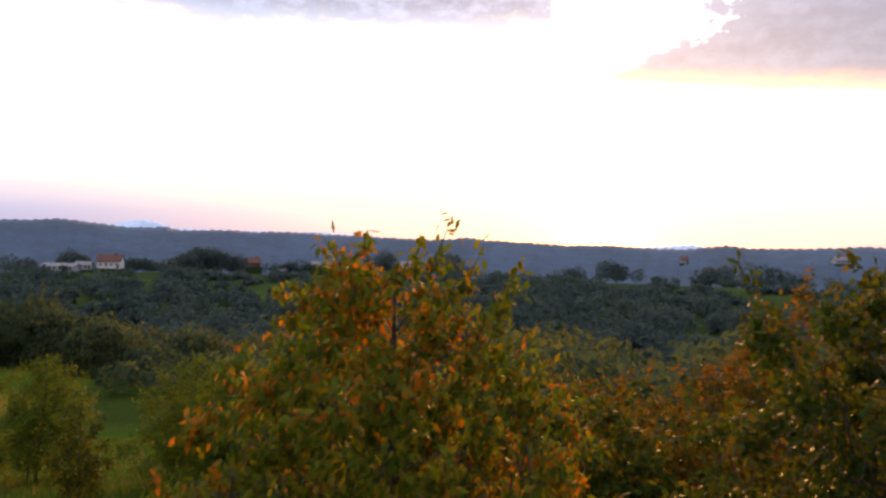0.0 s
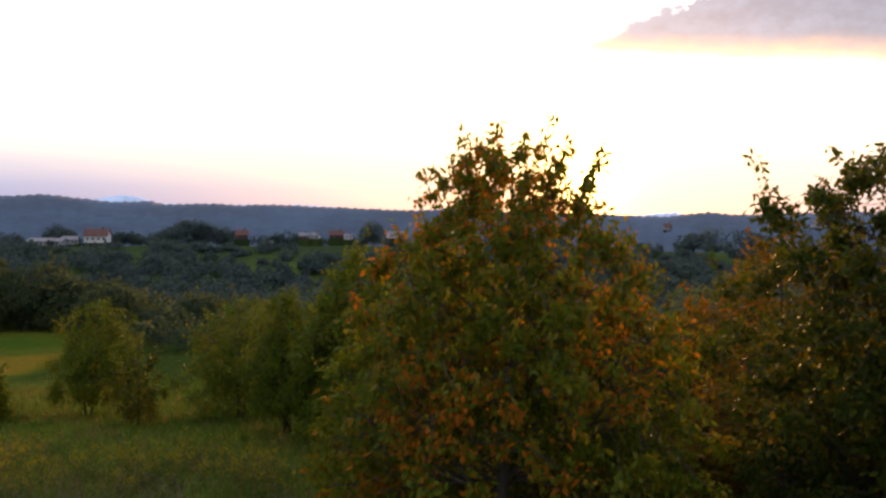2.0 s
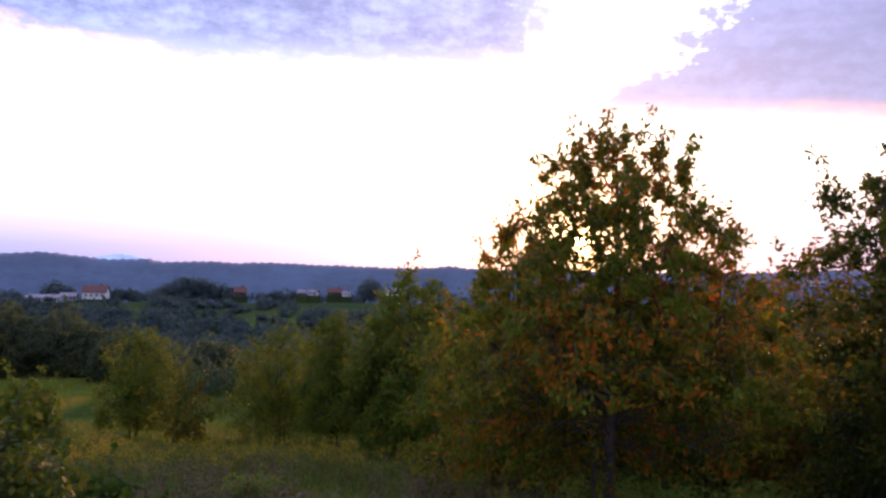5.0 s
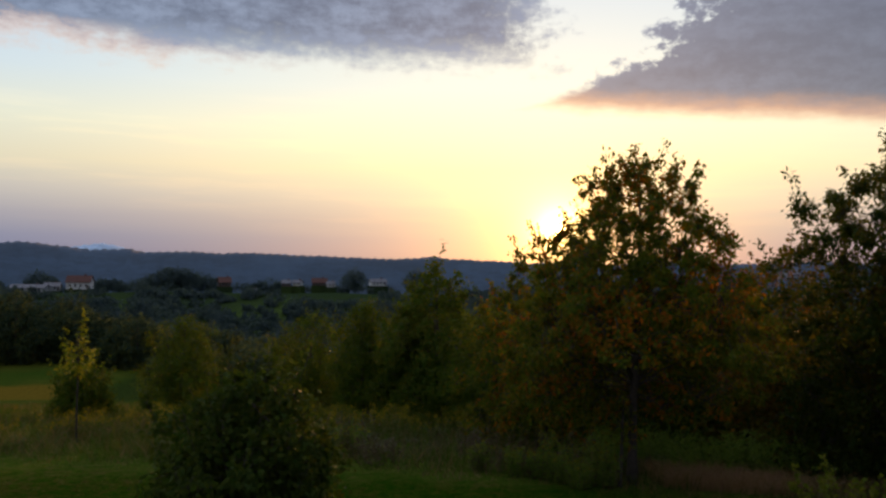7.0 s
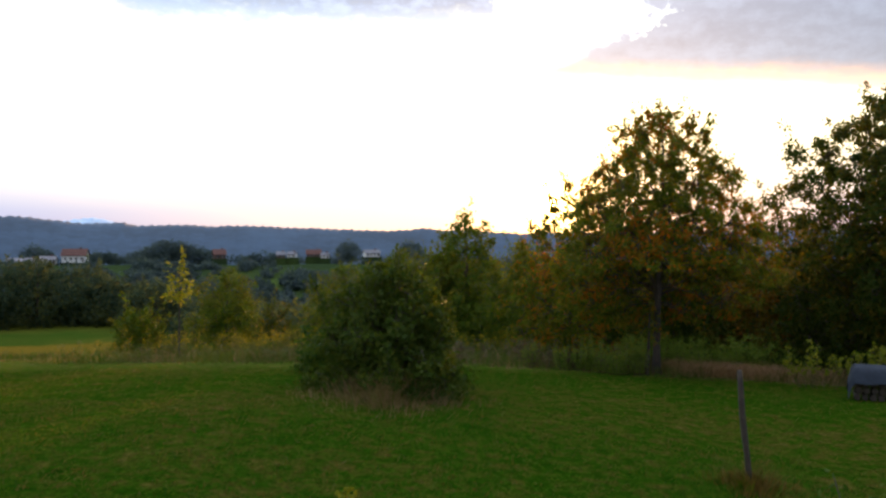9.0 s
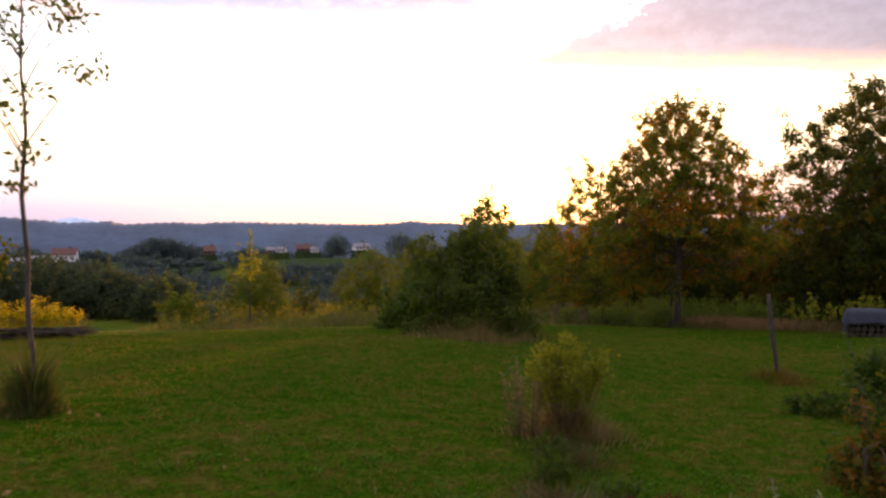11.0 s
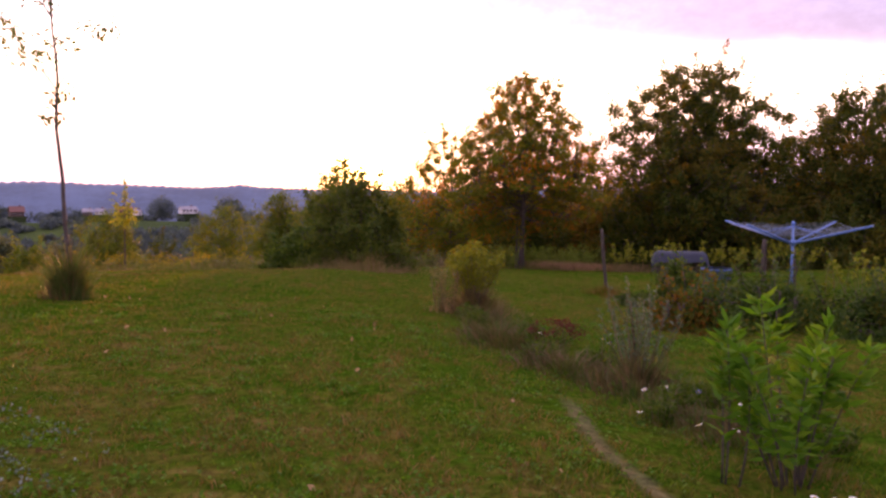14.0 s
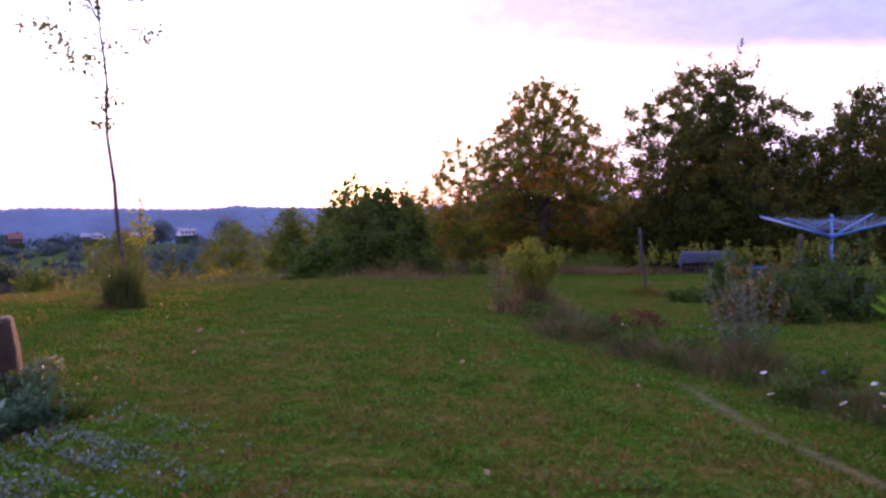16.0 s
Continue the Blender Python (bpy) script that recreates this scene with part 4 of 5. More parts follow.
def clothes_dryer():
    hub = Vector((0.9, -4.2))
    z0 = ground_at(*hub) + 0.16
    root = tagged(new("rotary_clothes_dryer"), "open rotary clothes dryer of pale blue metal with four arms", "clothes dryer")
    root.location = (hub.x, hub.y, z0)
    mesh_object("pole", *tube([(0, 0, -0.25), (0, 0, 0.6), (0, 0, 1.90)], [0.036, 0.036, 0.034], 12), M_GALV, root, smooth=True)
    mesh_object("cap", *tube([(0, 0, 1.88), (0, 0, 1.91), (0, 0, 1.97), (0, 0, 1.985)], [0.042, 0.05, 0.042, 0.02], 12), M_GALV, root, smooth=True)
    mesh_object("hub", *tube([(0, 0, 1.30), (0, 0, 1.33), (0, 0, 1.46), (0, 0, 1.48)], [0.045, 0.075, 0.075, 0.045], 12), M_GALV, root, smooth=True)
    rt, fw = Vector((0.96, -0.28, 0)), Vector((0.28, 0.96, 0))
    dirs = [-0.58 * rt + 0.81 * fw, 0.81 * rt + 0.58 * fw, 0.58 * rt - 0.81 * fw, -0.81 * rt - 0.58 * fw]
    low, tip, n_lines = 1.38, 1.93, 7
    ends = []
    for d in dirs:
        a, b = Vector((0, 0, low)) + d * 0.03, d * 2.15 + Vector((0, 0, tip))
        arm = mesh_object("arm", *tube([a, a.lerp(b, 0.5), b], [0.033, 0.032, 0.030], 8), M_GALV, root, smooth=True)
        mesh_object("end_cap", *tube([b, b + d * 0.03], [0.029, 0.025], 8), M_LINE, arm, smooth=True)
        mesh_object("strut", *tube([Vector((0, 0, 1.86)), a.lerp(b, 0.45)], [0.013, 0.013], 6), M_GALV, root, smooth=True)
        ends.append((a, b))
    for k in range(n_lines):
        u = 0.40 + 0.58 * k / (n_lines - 1)
        for i in range(4):
            p, q = ends[i][0].lerp(ends[i][1], u), ends[(i + 1) % 4][0].lerp(ends[(i + 1) % 4][1], u)
            m = p.lerp(q, 0.5) - Vector((0, 0, 0.02 + 0.012 * k))
            mesh_object("line", *tube([p, m, q], [0.0035] * 3, 4), M_LINE, root, smooth=True)


clothes_dryer()


def post(name, x, y, tall, r, lean, label, mat=None):
    z0 = ground_at(x, y) - 0.1
    h = np.linspace(0, 1, 7)
    pts = np.stack([lean[0] * h + 0.012 * np.sin(h * 8), lean[1] * h + 0.01 * np.cos(h * 7), (tall + 0.1) * h], 1)
    rad = r * (1 + 0.08 * np.sin(h * 14))
    rad[-1] *= 0.75
    v, f = tube(pts, rad, 9)
    ob = mesh_object(name, v, f, mat or M_POST, smooth=True)
    ob.location = (x, y, z0)
    return tagged(ob, label, "post")


post("wooden_stake", -4.3, -3.35, 1.78, 0.045, (-0.19, 0.0), "leaning dark wooden stake driven into the lawn")
post("wooden_stake", 1.01, -2.84, 1.55, 0.075, (0.03, 0), "grey weathered fence post behind the hedge")["group"] = "posts by the hedge"
post("wooden_stake", 1.86, -3.11, 1.2, 0.075, (-0.02, 0), "short grey weathered fence post behind the hedge")["group"] = "posts by the hedge"


def covered_stack():
    """A low stack under a tarpaulin that sags over it."""
    x, y = 2.76, 4.26
    root = tagged(new("covered_woodpile"), "low woodpile under a blue-grey tarpaulin", "woodpile")
    root.location, root.rotation_euler = (x, y, ground_at(x, y)), (0, 0, radians(-28))
    g = np.random.default_rng(81)
    for row in range(4):
        for i in range(10):
            c = np.array([-0.84 + i * 0.18 + 0.03 * (row % 2), 0, 0.09 + row * 0.17])
            r = 0.08 * g.uniform(0.85, 1.1)
            mesh_object("log", *tube([c + (0, -0.42, 0), c + (0, 0.42, 0)], [r, r], 7), M_POST, root)
    u, w = np.linspace(-1.05, 1.05, 27), np.linspace(-0.6, 0.6, 13)
    X, Y = np.meshgrid(u, w, indexing="ij")
    Z = 0.80 + 0.04 * np.cos(Y * 3) + 0.02 * np.sin(X * 7) * np.cos(Y * 5) - 0.45 * np.clip((np.abs(X) - 0.94) / 0.11, 0, 1) - 0.32 * np.clip((np.abs(Y) - 0.47) / 0.13, 0, 1)
    v = np.stack([X.ravel(), Y.ravel(), Z.ravel()], 1)
    f = grid_faces(27, 13)
    n = len(v)
    v2 = np.concatenate([v, v - np.array([0, 0, 0.012])])
    f2 = np.concatenate([f[:, ::-1], f + n])
    mesh_object("tarpaulin", v2, f2, M_TARP, root, smooth=True)


covered_stack()


def tub(x, y, r, tall, mat, label):
    ob = mesh_object("plastic_tub", *tube([(0, 0, 0.0), (0, 0, 0.02), (0, 0, tall * 0.9), (0, 0, tall * 0.91), (0, 0, tall), (0, 0, tall), (0, 0, tall * 0.2)],
                                          [r * 0.7, r * 0.8, r * 0.97, r * 1.08, r * 1.08, r * 0.95, r * 0.75], 16), mat, smooth=True)
    ob.location = (x, y, ground_at(x, y))
    return tagged(ob, label, "tub")


tub(1.4, -0.1, 0.5, 0.40, M_BLUE, "blue plastic tub standing in the garden")


def stem_plant(name, x, y, stems, tall, half, leaf_mat, label, seed, leaf=(0.1, 0.05), per=30, bare=0.3, top_mat=None, top=0, top_size=0.03, category="plant", stem_mat=None, spread=0.5, droop=0.2, tiers=0):
    """A plant of many upright stems with leaves along them, and perhaps flower heads on top."""
    g = np.random.default_rng(seed)
    root = tagged(new(name), label, category)
    root.location = (x, y, ground_at(x, y) - 0.02)
    st, pos, tops, out = Soup(), [], [], []
    for i in range(stems):
        a, d = g.uniform(0, 6.283), half * math.sqrt(g.uniform(0, 1))
        h = tall * g.uniform(0.72, 1.05) * (1 - 0.25 * (d / half) ** 2)
        b = np.array([math.cos(a) * d * (1 - spread), math.sin(a) * d * (1 - spread), 0])
        t = np.array([math.cos(a) * d, math.sin(a) * d, h])
        s = np.linspace(0, 1, 6)[:, None]
        line = b + (t - b) * s
        line[:, :2] += (s * (1 - s)) * g.normal(size=(1, 2)) * 0.12 * tall
        st.add(*tube(line, np.linspace(0.006, 0.0025, 6) * (0.6 + tall * 0.6), 4))
        u = g.uniform(bare, 1.0, per) if not tiers else bare + (1 - bare) * (np.floor(g.uniform(0, 1, per) ** 0.8 * tiers) + 1) / tiers
        pos.append(np.stack([np.interp(u, s[:, 0], line[:, k]) for k in range(3)], 1) + g.normal(size=(per, 3)) * 0.012)
        w = g.uniform(0, 6.283, per)
        out.append(np.stack([np.cos(w), np.sin(w), 0.35 + 0.5 * u], 1) * 1.6)
        if top:
            tops.append(t + g.normal(size=(top, 3)) * np.array([1, 1, 0.6]) * top_size)
    ob = st.make("stem", stem_mat or M_STEM, root)
    ob["kind"] = "stuff"
    v, f = leaves(np.concatenate(pos), leaf[0], leaf[1], g, droop, 0.5, np.concatenate(out))
    mesh_object("foliage", v, f, leaf_mat, root)
    if top:
        p = np.concatenate(tops)
        v, f = leaves(p, top_size * 0.9, top_size * 0.7, g, -0.3)
        mesh_object("flower_head", v, f, top_mat or leaf_mat, root)["kind"] = "stuff"
    return root


# the bed along the middle of the lawn
stem_plant("goldenrod_clump", -10.05, -9.4, 44, 1.3, 0.5, M_GOLDTOP, "tall yellow-green goldenrod clump going over", 90, (0.10, 0.022), 40, 0.5, M_GOLDTOP, 26, 0.06, spread=0.8)
stem_plant("aster_clump", -10.6, -9.45, 22, 1.0, 0.32, M_DRY, "brownish faded aster clump with a few pale seed heads", 91, (0.08, 0.020), 24, 0.2, M_SAGE, 3, 0.025)
tuft("grass_clump", -10.0, -9.4, 0.75, 0.5, 2000, M_DRY, "long dry grass round the goldenrod", 92, 0.6)
stem_plant("sedum_plant", -10.15, -13.1, 14, 0.42, 0.36, M_BUSH, "sedum with flat dark red flower heads", 93, (0.06, 0.04), 10, 0.2, M_SEDUM, 34, 0.042)
tuft("grass_clump", -10.75, -12.6, 0.7, 0.38, 800, M_BEDGRASS, "mound of long green-brown grass in the flower bed", 94, 0.8)
tuft("grass_clump", -10.6, -14.5, 0.7, 0.28, 700, M_BEDGRASS, "mound of long bent grass in the flower bed", 95, 0.9)
tuft("grass_clump", -10.3, -16.9, 0.75, 0.20, 1000, M_BEDGRASS, "mound of long green grass in the flower bed", 96, 0.9)
tuft("grass_clump", -10.15, -15.3, 0.6, 0.4, 900, M_BEDGRASS, "thin dry grass under the silver shrub", 97, 0.6)
stem_plant("silver_shrub", -10.12, -15.2, 24, 1.25, 0.5, M_SILVERLEAF, "silvery-leaved shrub with thin bare stems", 98, (0.055, 0.022), 33, 0.36, category="shrub", spread=0.8)
stem_plant("leafy_shrub", -10.72, -18.35, 12, 1.3, 0.6, M_SHRUB, "bright green shrub with large pointed leaves", 99, (0.15, 0.045), 70, 0.16, tiers=13, category="shrub", stem_mat=M_BARK, spread=0.8, droop=0.35)
stem_plant("leafy_shrub", -11.1, -18.2, 3, 1.36, 0.10, M_SHRUB, "slender bright green shoot with large pointed leaves", 100, (0.15, 0.045), 44, 0.3, tiers=8, category="shrub", stem_mat=M_BARK, spread=0.3, droop=0.35)


def daisy(x, y, tall, seed, mat, label, r=0.035):
    """A single flower: a stem, a ring of petals and a yellow eye."""
    g = np.random.default_rng(seed)
    root = tagged(new("daisy"), label, "flower", "flowers in the bed")
    root.location = (x, y, ground_at(x, y) - 0.01)
    top = np.array([g.uniform(-0.06, 0.06), g.uniform(-0.06, 0.06), tall])
    s = np.linspace(0, 1, 4)[:, None]
    mesh_object("stem", *tube(top * s, [0.004, 0.0035, 0.003, 0.003], 5), M_STEM, root, smooth=True)
    a = np.linspace(0, 6.283, 12, endpoint=False)
    tilt = g.uniform(-0.5, 0.5, 2)
    pet = Soup()
    for w in a:
        d = np.array([math.cos(w), math.sin(w), 0.15])
        q = np.array([-math.sin(w), math.cos(w), 0]) * r * 0.26
        d[2] += d[0] * tilt[0] + d[1] * tilt[1]
        pet.add([top + d * r * 0.2, top + d * r * 0.7 + q, top + d * r * 1.05, top + d * r * 0.7 - q], [(0, 1, 2), (0, 2, 3)])
    pet.make("petals", mat, root)
    mesh_object("eye", *tube([top + (0, 0, -0.004), top + (0, 0, 0.006), top + (0, 0, 0.010)], [r * 0.3, r * 0.3, r * 0.12], 8), M_GOLDFLOWER, root, smooth=True)


for k, (fx, fy, fh) in enumerate([(-10.55, -16.0, 0.24), (-10.2, -15.95, 0.28), (-10.62, -17.2, 0.2), (-10.42, -17.35, 0.22), (-10.95, -18.75, 0.22), (-10.82, -18.85, 0.2), (-10.7, -18.95, 0.24),
                                  (-10.9, -16.5, 0.12), (-10.42, -13.15, 0.40), (-10.33, -13.1, 0.38), (-10.35, -17.15, 0.3), (-10.05, -16.8, 0.3)]):
    daisy(fx, fy, 0.6 * fh, 110 + k, M_PETAL, "white daisy on a thin stem in the flower bed", 0.031)
for k, (fx, fy, fh) in enumerate([(-10.25, -14.6, 0.42), (-10.2, -14.7, 0.38), (-10.1, -16.4, 0.2)]):
    daisy(fx, fy, fh, 130 + k, M_VIOLET, "violet flower on a thin stem in the flower bed", 0.028)
for k, (fx, fy, fh) in enumerate([(-9.75, -16.2, 0.34), (-9.5, -16.6, 0.36), (-10.0, -17.3, 0.3)]):
    daisy(fx, fy, fh, 140 + k, M_SEDUM, "dark faded flower on a thin stem in the flower bed", 0.026)

# long grass and low weeds all along the bed
g = np.random.default_rng(105)
for k in range(16):
    v = k / 15
    bx = float(np.interp(v, [0, 0.35, 0.7, 1], [-10.2, -10.75, -10.45, -10.25])) + g.uniform(-0.3, 0.3)
    by = -9.6 - 8.4 * v
    tuft("grass_clump", bx, by, g.uniform(0.4, 0.7), g.uniform(0.14, 0.30), 360, M_BEDGRASS if k % 3 else M_MEADOW,
         "long bent grass in the flower bed", 400 + k, 0.55)["group"] = "long grass in the bed"
for k, (bx, by) in enumerate([(-10.3, -16.3), (-10.0, -17.0), (-10.35, -17.7), (-9.8, -16.2), (-10.5, -13.0), (-10.2, -12.0), (-10.6, -11.2), (-10.7, -13.9), (-10.1, -14.3), (-10.5, -10.5), (-9.9, -17.7), (-9.6, -16.9), (-10.7, -16.6)]):
    stem_plant("garden_weed", bx, by, 16, 0.32, 0.28, M_BUSH, "low green leafy plant in the flower bed", 420 + k, (0.07, 0.03), 20, 0.1)["group"] = "low plants in the bed"

# the hedge and the shrubs round the clothes dryer
for k, (bx, by, bh, br, bm, bl) in enumerate([(-7.5, -11.7, 0.55, 0.42, M_REDDISH, "small raspberry bush with some reddened leaves"), (-6.7, -11.7, 0.52, 0.7, M_HEDGE, "raspberry bush with dark green leaves"),
                                              (-5.7, -11.9, 0.78, 0.8, M_HEDGE, "raspberry bush with dark green leaves"), (-4.6, -12.1, 0.6, 0.85, M_HEDGE, "raspberry bush with dark green leaves"),
                                              (-3.4, -12.3, 0.84, 0.9, M_HEDGE, "raspberry bush with dark green leaves"), (-2.2, -12.6, 0.78, 0.9, M_HEDGE, "raspberry bush with dark green leaves"),
                                              (-6.3, -10.6, 0.55, 0.6, M_HEDGE, "low raspberry bush with dark green leaves"), (-5.0, -10.8, 0.6, 0.7, M_HEDGE, "low raspberry bush with dark green leaves")]):
    tree("raspberry_bush", bx, by, bh, br, 0.03, bm, bl, 150 + k, clumps=70, per=60, leaf=(0.09, 0.055), shape="bush", trunk=0.012, stems=5, category="bush", clump_r=0.24,
         sprigs=14, wobble=1.6)["group"] = "raspberry hedge"
for k, (bx, by, bh) in enumerate([(-5.95, -7.6, 0.3), (-5.5, -7.3, 0.34), (-5.05, -7.1, 0.3), (-4.6, -7.0, 0.26)]):
    stem_plant("garden_weed", bx, by, 26, bh, 0.4, M_HEDGE, "low dark mound of weeds beside the stake", 440 + k, (0.09, 0.04), 24, 0.05)["group"] = "weeds by the stake"
tree("dark_shrub", -5.1, -8.2, 1.02, 0.42, 0.05, M_BUSH, "dark upright shrub beside the lawn", 160, clumps=60, per=70, leaf=(0.09, 0.045), sprigs=5, shape="bush", trunk=0.02, stems=3, category="bush", clump_r=0.22)
for k, (bx, by) in enumerate([(2.2, 7.0), (3.4, 6.6), (4.6, 6.1), (5.8, 5.6), (7.0, 5.0), (8.2, 4.5), (3.2, -4.3)]):
    stem_plant("vine_shoots", bx, by, 12, 1.35, 1.0, M_VINE, "arching yellow-green bramble shoots behind the dryer", 165 + k, (0.13, 0.085), 22, 0.45, category="bramble")["group"] = "brambles"
for k, (bx, by) in enumerate([(-4.2, -11.5), (-3.7, -12.6)]):
    stem_plant("tall_weed", bx, by, 4, 1.8, 0.3, M_BIRCH, "tall weed with yellowing leaves", 175 + k, (0.13, 0.06), 20, 0.35)

# goldenrod and a brush heap on the far edge of the lawn
for k, (bx, by, bh) in enumerate([(-24.9, 8.2, 1.15), (-24.0, 8.4, 1.35), (-23.1, 8.2, 1.0)]):
    stem_plant("goldenrod_clump", bx, by, 40, bh, 0.7, M_GOLD, "bright yellow goldenrod in flower", 180 + k, (0.11, 0.03), 26, 0.3, M_GOLDFLOWER, 10, 0.08)["group"] = "goldenrod on the lawn's edge"


def brush_heap():
    g = np.random.default_rng(190)
    x, y = -24.0, 7.3
    root = tagged(new("brush_heap"), "long low heap of dark dead branches", "brush heap")
    root.location = (x, y, ground_at(x, y))
    for i in range(60):
        c = np.array([g.uniform(-1.9, 1.9), g.uniform(-0.35, 0.35), g.uniform(0.04, 0.32)])
        d = np.array([g.uniform(0.5, 1.2), g.normal() * 0.25, g.normal() * 0.06])
        mesh_object("branch", *tube([c - d * 0.6, c + g.normal(size=3) * 0.03, c + d * 0.6], [0.035, 0.03, 0.012], 5), M_POST, root, smooth=True)


brush_heap()


# the near bed: stump, woolly ground cover, mullein
def stump():
    x, y = -17.12, -15.3
    h = np.array([-0.05, 0.0, 0.06, 0.2, 0.4, 0.6, 0.63, 0.635])
    a = np.linspace(0, 6.283, 20, endpoint=False)
    v, f = tube(np.stack([0.02 * np.sin(h * 6), 0.02 * np.cos(h * 5), h], 1), [0.30, 0.29, 0.26, 0.235, 0.225, 0.22, 0.21, 0.15], 20)
    g = np.random.default_rng(200)
    rad = 1 + 0.05 * np.sin(np.tile(a, 8) * 5) + 0.03 * np.sin(np.tile(a, 8) * 11 + np.repeat(h, 20) * 9)
    v[:, :2] *= rad[:, None]
    ob = mesh_object("tree_stump", v, f, M_STUMP, smooth=True)
    ob.location = (x, y, ground_at(x, y))
    tagged(ob, "old tree stump covered in orange-brown moss", "stump")


stump()


def ground_cover():
    g = np.random.default_rng(210)
    n = 4200
    x = g.normal(-16.4, 0.42, n)
    y = g.normal(-17.1, 0.62, n)
    near = lattice(x, y, 0.13, 2) + 0.5 * lattice(x, y, 0.05, 4) > 0.12
    x, y = x[near], y[near]
    n = len(x)
    p = np.stack([x, y, height(x, y) + g.uniform(0.01, 0.05, n)], 1)
    v, f = leaves(p, 0.034, 0.022, g, -0.3, 0.9)
    tagged(mesh_object("woolly_ground_cover", v, f, M_SAGE), "patchy silver-white woolly ground cover in the grass", "ground cover", kind="stuff")


ground_cover()
stem_plant("mullein_plant", -16.95, -16.55, 5, 0.22, 0.2, M_TEAL, "grey-green mullein rosette with broad leaves", 211, (0.20, 0.075), 9, 0.0, droop=0.2)
stem_plant("sage_plant", -16.85, -15.75, 16, 0.36, 0.3, M_BLUEGREEN, "blue-green sage plant beside the stump", 212, (0.06, 0.024), 24, 0.1)
stem_plant("sage_plant", -16.6, -15.75, 9, 0.40, 0.16, M_BLUEGREEN, "upright blue-green sage beside the stump", 213, (0.06, 0.024), 22, 0.1)
for k, (bx, by, bh, bm) in enumerate([(-17.0, -16.2, 0.30, M_BUSH), (-16.75, -16.1, 0.28, M_BLUEGREEN), (-17.05, -16.9, 0.22, M_BUSH), (-16.85, -16.6, 0.24, M_BLUEGREEN), (-16.6, -16.3, 0.26, M_BLUEGREEN),
                                      (-17.0, -17.3, 0.16, M_BLUEGREEN), (-16.45, -16.05, 0.22, M_BUSH), (-17.1, -15.9, 0.34, M_BUSH), (-16.9, -15.45, 0.3, M_BUSH)]):
    stem_plant("bed_plant", bx, by, 16, bh, 0.24, bm, "low leafy plant in the bed beside the stump", 430 + k, (0.07, 0.028), 24, 0.05)["group"] = "low plants by the stump"
stem_plant("dry_umbel", -16.72, -15.2, 3, 0.40, 0.07, M_BUSH, "dried umbel standing beside the stump", 214, (0.04, 0.02), 8, 0.4, M_SILVER, 40, 0.05)


def litter():
    g = np.random.default_rng(220)
    n = 28
    x, y = g.uniform(-17.5, -11.5, n), g.uniform(-19, -9, n)
    p = np.stack([x, y, height(x, y) + 0.035], 1)
    d = np.tile(np.array([[0.0, 0.0, 0.25]]), (n, 1))
    v, f = leaves(p, 0.075, 0.045, g, 0.0, 1.0, d)
    tagged(mesh_object("fallen_leaves", v, f, M_LEAFLITTER), "scattered dry fallen leaves on the lawn", "leaves", kind="stuff")


litter()


def clover():
    """Small round-leaved weeds in patches between the grass."""
    g = np.random.default_rng(225)
    k, m = 260, 40
    r = 3.0 + 10 * g.uniform(0, 1, k) ** 1.3
    a = radians(10) + g.uniform(-0.6, 0.6, k)
    cx, cy = -15.2 + np.sin(a) * r, -22.5 + np.cos(a) * r
    i = np.repeat(np.arange(k), m)
    size = g.uniform(0.05, 0.3, k)
    x, y = cx[i] + g.normal(size=k * m) * size[i], cy[i] + g.normal(size=k * m) * size[i]
    p = np.stack([x, y, height(x, y) + g.uniform(0.03, 0.065, k * m)], 1)
    flat = np.tile(np.array([[0.0, 0.0, 1.0]]), (k * m, 1))
    v, f = leaves(p, 0.035, 0.03, g, 0.0, 1.0, face=flat)
    mat = foliage("clover_leaves", [(0.025, 0.09, 0.006), (0.04, 0.12, 0.009), (0.07, 0.14, 0.014)])
    tagged(mesh_object("clover_patches", v, f, mat), "patches of bright green clover among the lawn grass", "clover", kind="stuff")


clover()

# ---- meadow below the lawn ----
M_NETTLE = foliage("nettle_leaves", [(0.08, 0.15, 0.025), (0.12, 0.19, 0.03), (0.17, 0.22, 0.04)])
M_GOLDDULL = foliage("faded_goldenrod", [(0.16, 0.14, 0.012), (0.22, 0.175, 0.014), (0.28, 0.21, 0.016)])
M_STRAW = foliage("straw_grass", [(0.20, 0.13, 0.08), (0.28, 0.18, 0.11), (0.16, 0.14, 0.05)], [(0.32, 0.20, 0.13), (0.24, 0.15, 0.09)], 0.6, 0.4)
g = np.random.default_rng(230)


def strip(n, x0, x1, y0, y1):
    return g.uniform(x0, x1, n), g.uniform(y0, y1, n)


def meadow_edge(x):
    """Where the mown lawn ends."""
    return np.interp(x, [-45, -20, -13, -9, -5, -2, 0, 6, 14, 30], [13, 12, 11, 10.3, 9.8, 8.8, 8.6, 7.5, 5.5, 5]) + 0.5 * np.sin(x * 1.3)


x, y = strip(120000, -45, 26, 4, 34)
keep = (y > meadow_edge(x)) & (g.uniform(0, 1, len(x)) < np.clip(1.3 - (y - 6) / 30, 0.3, 1)) & ((x > -32) | (y < 25))
x, y = x[keep], y[keep]
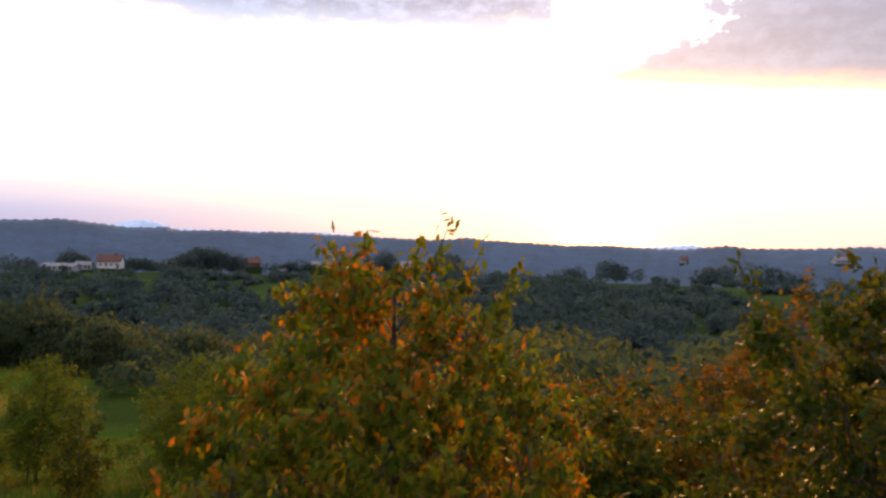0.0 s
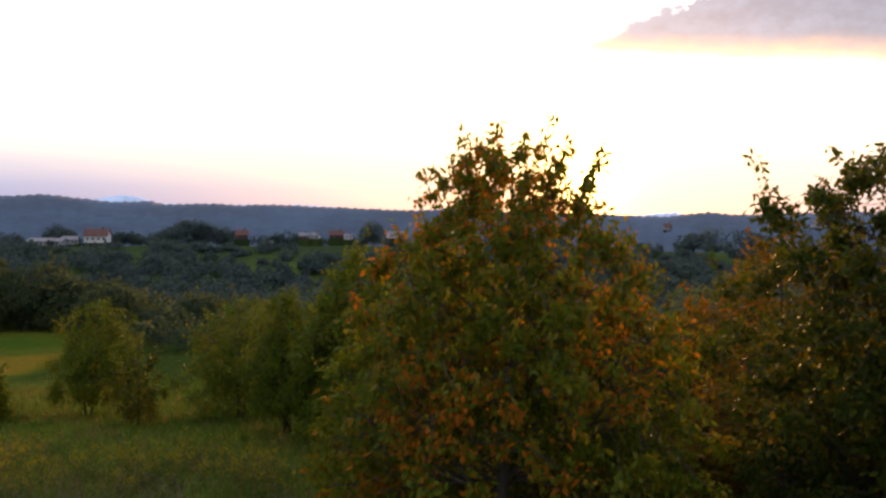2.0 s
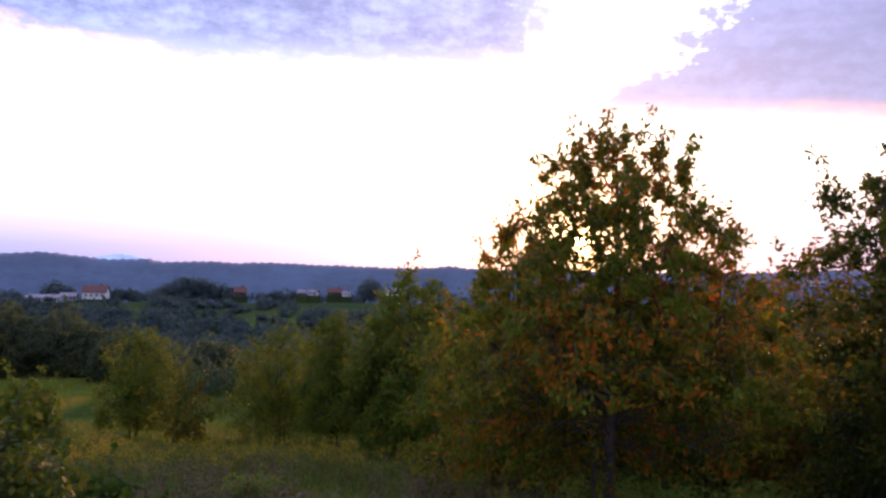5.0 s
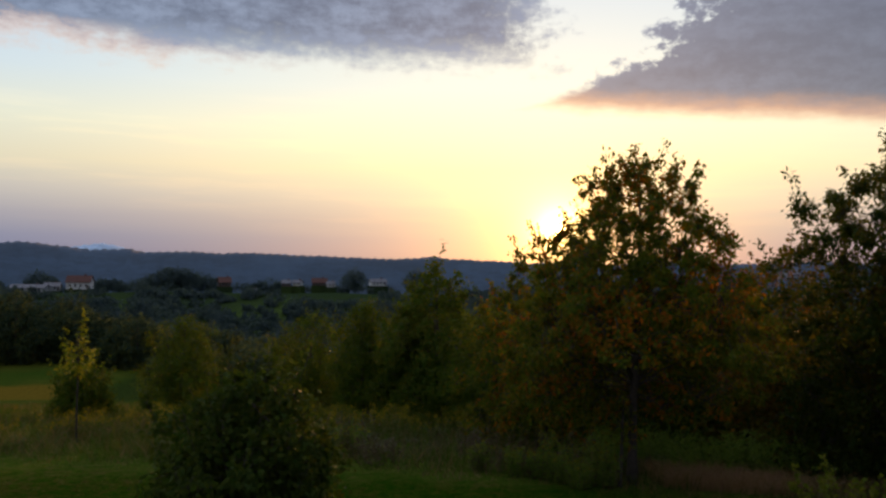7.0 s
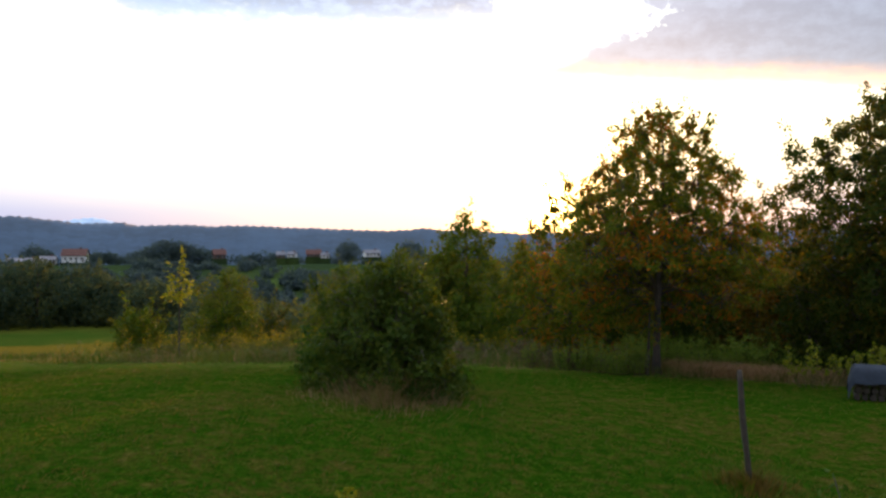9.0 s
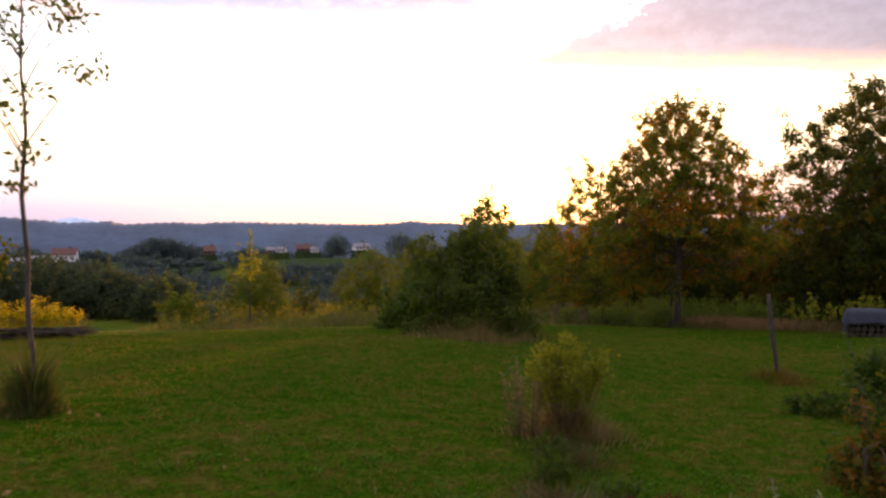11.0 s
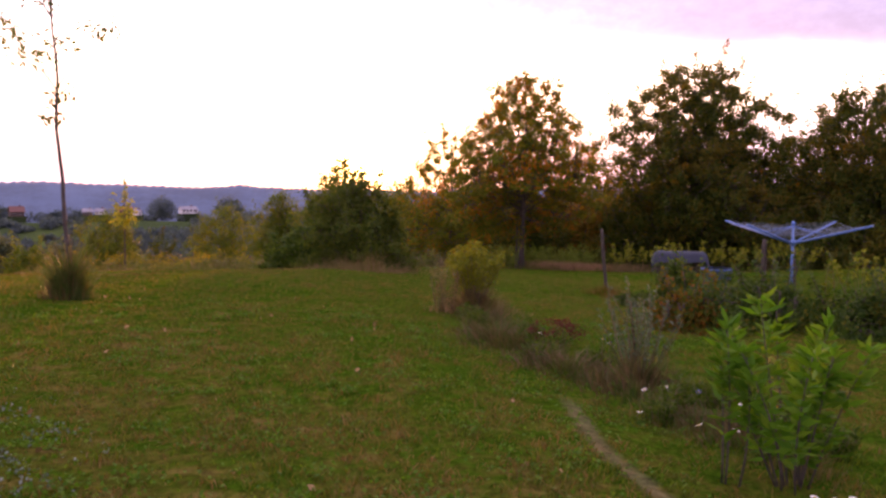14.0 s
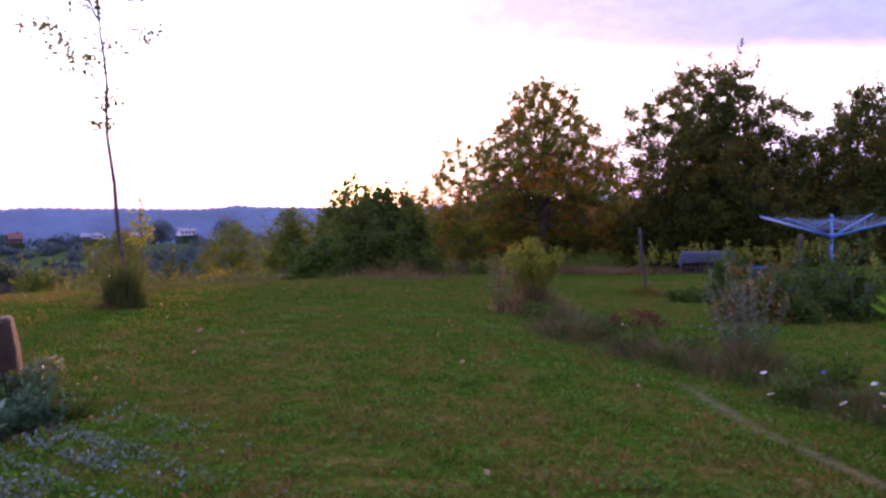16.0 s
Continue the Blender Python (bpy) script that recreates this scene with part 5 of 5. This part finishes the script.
# tussocks: mounds of longer grass, some dry and some green
mx, my, ms = g.uniform(-22, 8, 520), g.uniform(8, 24, 520), 0.2 + 0.75 * g.uniform(0, 1, 520) ** 2
mound, owner = np.zeros(len(x)), np.zeros(len(x), int)
for i in range(520):
    lift = np.exp(-((x - mx[i]) ** 2 + (y - my[i]) ** 2) / (2 * ms[i] ** 2))
    more = lift > mound
    mound[more], owner[more] = lift[more], i
dry = (0.5 * lattice(x, y, 2.6, 4) + np.where(owner % 5 < 2, 0.45, -0.15) + 0.3 * g.normal(size=len(x))) > 0.3
tall_here = np.clip(0.10 + 1.25 * mound ** 0.9 * (0.6 + 0.5 * ((owner * 7) % 10) / 10), 0.15, 1.4) * np.clip((y - meadow_edge(x)) / 1.5, 0.25, 1)
blades("meadow_grass", x[dry], y[dry], 0.58, 0.020, M_DRY, "long dry brownish meadow grass", g, 0.7, scale=tall_here[dry])
blades("meadow_grass", x[~dry], y[~dry], 0.54, 0.024, M_MEADOW, "long green meadow grass", g, 0.8, scale=tall_here[~dry])
x, y = strip(24000, -0.5, 12, 10.0, 13.2)
keep = y + 0.5 * np.sin(x * 2.1) < 12.9
blades("meadow_grass", x[keep], y[keep], 0.5, 0.02, M_STRAW, "band of pale dry grass under the trees", g, 0.7)
x, y = strip(26000, -40, 10, 20, 60)
keep = y > 20 + 6 * g.uniform(0, 1, len(x))
blades("meadow_grass", x[keep], y[keep], 0.5, 0.05, M_MEADOW, "rough green grass on the slope below the meadow", g, 0.5)


def weeds(name, n, x0, x1, y0, y1, tall, mat, head, label, seed, head_size):
    """Tall single weeds with heads, too many to count."""
    q = np.random.default_rng(seed)
    c = n // 9
    who, size = q.integers(0, c, n), q.uniform(0.15, 0.9, c)
    px = q.uniform(x0, x1, c)[who] + q.normal(size=n) * size[who]
    py = q.uniform(y0, y1, c)[who] + q.normal(size=n) * size[who] * 0.7
    rise = q.uniform(0.55, 1.15, c)[who]
    ok = py > meadow_edge(px) + 0.2
    px, py, rise = px[ok], py[ok], rise[ok]
    n = len(px)
    pz = height(px, py)
    h = tall * q.uniform(0.7, 1.15, n) * rise
    st = blades(name, px, py, 1.0, 0.012, M_STEM, label, q, 0.12, "weeds", scale=h / 0.9)
    per = 26
    i = np.repeat(np.arange(n), per)
    u = q.uniform(0.15, 1.0, n * per)
    pos = np.stack([px[i] + q.normal(size=n * per) * 0.07, py[i] + q.normal(size=n * per) * 0.07, pz[i] + h[i] * u], 1)
    v, f = leaves(pos, 0.11, 0.045, q, 0.0)
    mesh_object("leaf_mass", v, f, mat, st)
    k = 16
    i = np.repeat(np.arange(n), k)
    pos = np.stack([px[i] + q.normal(size=n * k) * head_size, py[i] + q.normal(size=n * k) * head_size, pz[i] + h[i] + q.normal(size=n * k) * head_size], 1)
    v, f = leaves(pos, head_size * 0.8, head_size * 0.6, q, -0.2)
    mesh_object("head_mass", v, f, head, st)


weeds("goldenrod_weeds", 700, -20, -2, 17, 26, 1.05, M_MEADOW, M_GOLDDULL, "loose drift of yellow goldenrod in the meadow", 240, 0.07)
weeds("thistle_weeds", 330, -13, 0, 11, 17.0, 0.9, M_STEM, M_SAGE, "dry brown weeds with pale fluffy seed heads", 241, 0.022)
weeds("nettle_weeds", 1000, -1.5, 9.0, 12.2, 16, 1.15, M_NETTLE, M_NETTLE, "green nettles and weeds under the cherry tree", 242, 0.05)
weeds("pale_weeds", 200, -32, -12, 10, 15, 0.6, M_MEADOW, M_SILVER, "pale faded weeds along the lawn's edge", 243, 0.05)
for k, (bx, by, bh) in enumerate([(-2.6, 9.9, 1.2), (-3.1, 10.1, 1.0), (-2.1, 9.7, 1.1), (-3.7, 10.5, 0.9), (-4.3, 10.8, 0.85), (-3.4, 11.3, 1.2), (-2.9, 9.4, 0.8), (-5.2, 11.4, 0.9), (-9.3, 13.2, 0.95), (-8.7, 13.5, 1.1)]):
    stem_plant("goldenrod_clump", bx, by, 20, bh, 0.4, M_NETTLE, "leafy green goldenrod clump in the meadow", 250 + k, (0.12, 0.035), 36, 0.1, M_GOLDDULL, 6, 0.05)["group"] = "goldenrod in the meadow"

# ---- lawn grass ----
n = 210000
r = 1.5 + 24 * g.uniform(0, 1, n) ** 1.7
a = radians(16) + g.uniform(-0.72, 0.72, n)
x, y = -14.6 + np.sin(a) * r, -24.0 + np.cos(a) * r
x2, y2 = strip(60000, -30, 8, -8, 12)
x, y = np.concatenate([x, x2]), np.concatenate([y, y2])
ok = y < meadow_edge(x)
ok &= ~((np.abs(x - 0.17 * (y + 15.9) + 11.35 + 0.08 * np.sin(y * 1.7)) < 0.07) & (y > -20) & (y < -15.9))
cell = np.random.default_rng(260).uniform(0.1, 1.5, 65536)
wx, wy = x + 0.05 * np.sin(y * 21), y + 0.05 * np.sin(x * 19)
spot = np.floor(wx / 0.12).astype(int) * 131 + np.floor(wy / 0.16).astype(int) * 7919
broad = np.floor(wx / 0.33 + 0.4).astype(int) * 197 + np.floor(wy / 0.41).astype(int) * 6151
tussock = np.clip(0.6 * cell[spot % 65536] + 0.4 * cell[broad % 65536] + 0.25 * lattice(x, y, 0.31, 5), 0.1, 1.7)
ok &= tussock > 0.55
blades("lawn_grass", x[ok], y[ok], 0.06, 0.011, M_GRASS, "short mown lawn with brownish dry patches", g, 0.9, "grass", scale=tussock[ok])
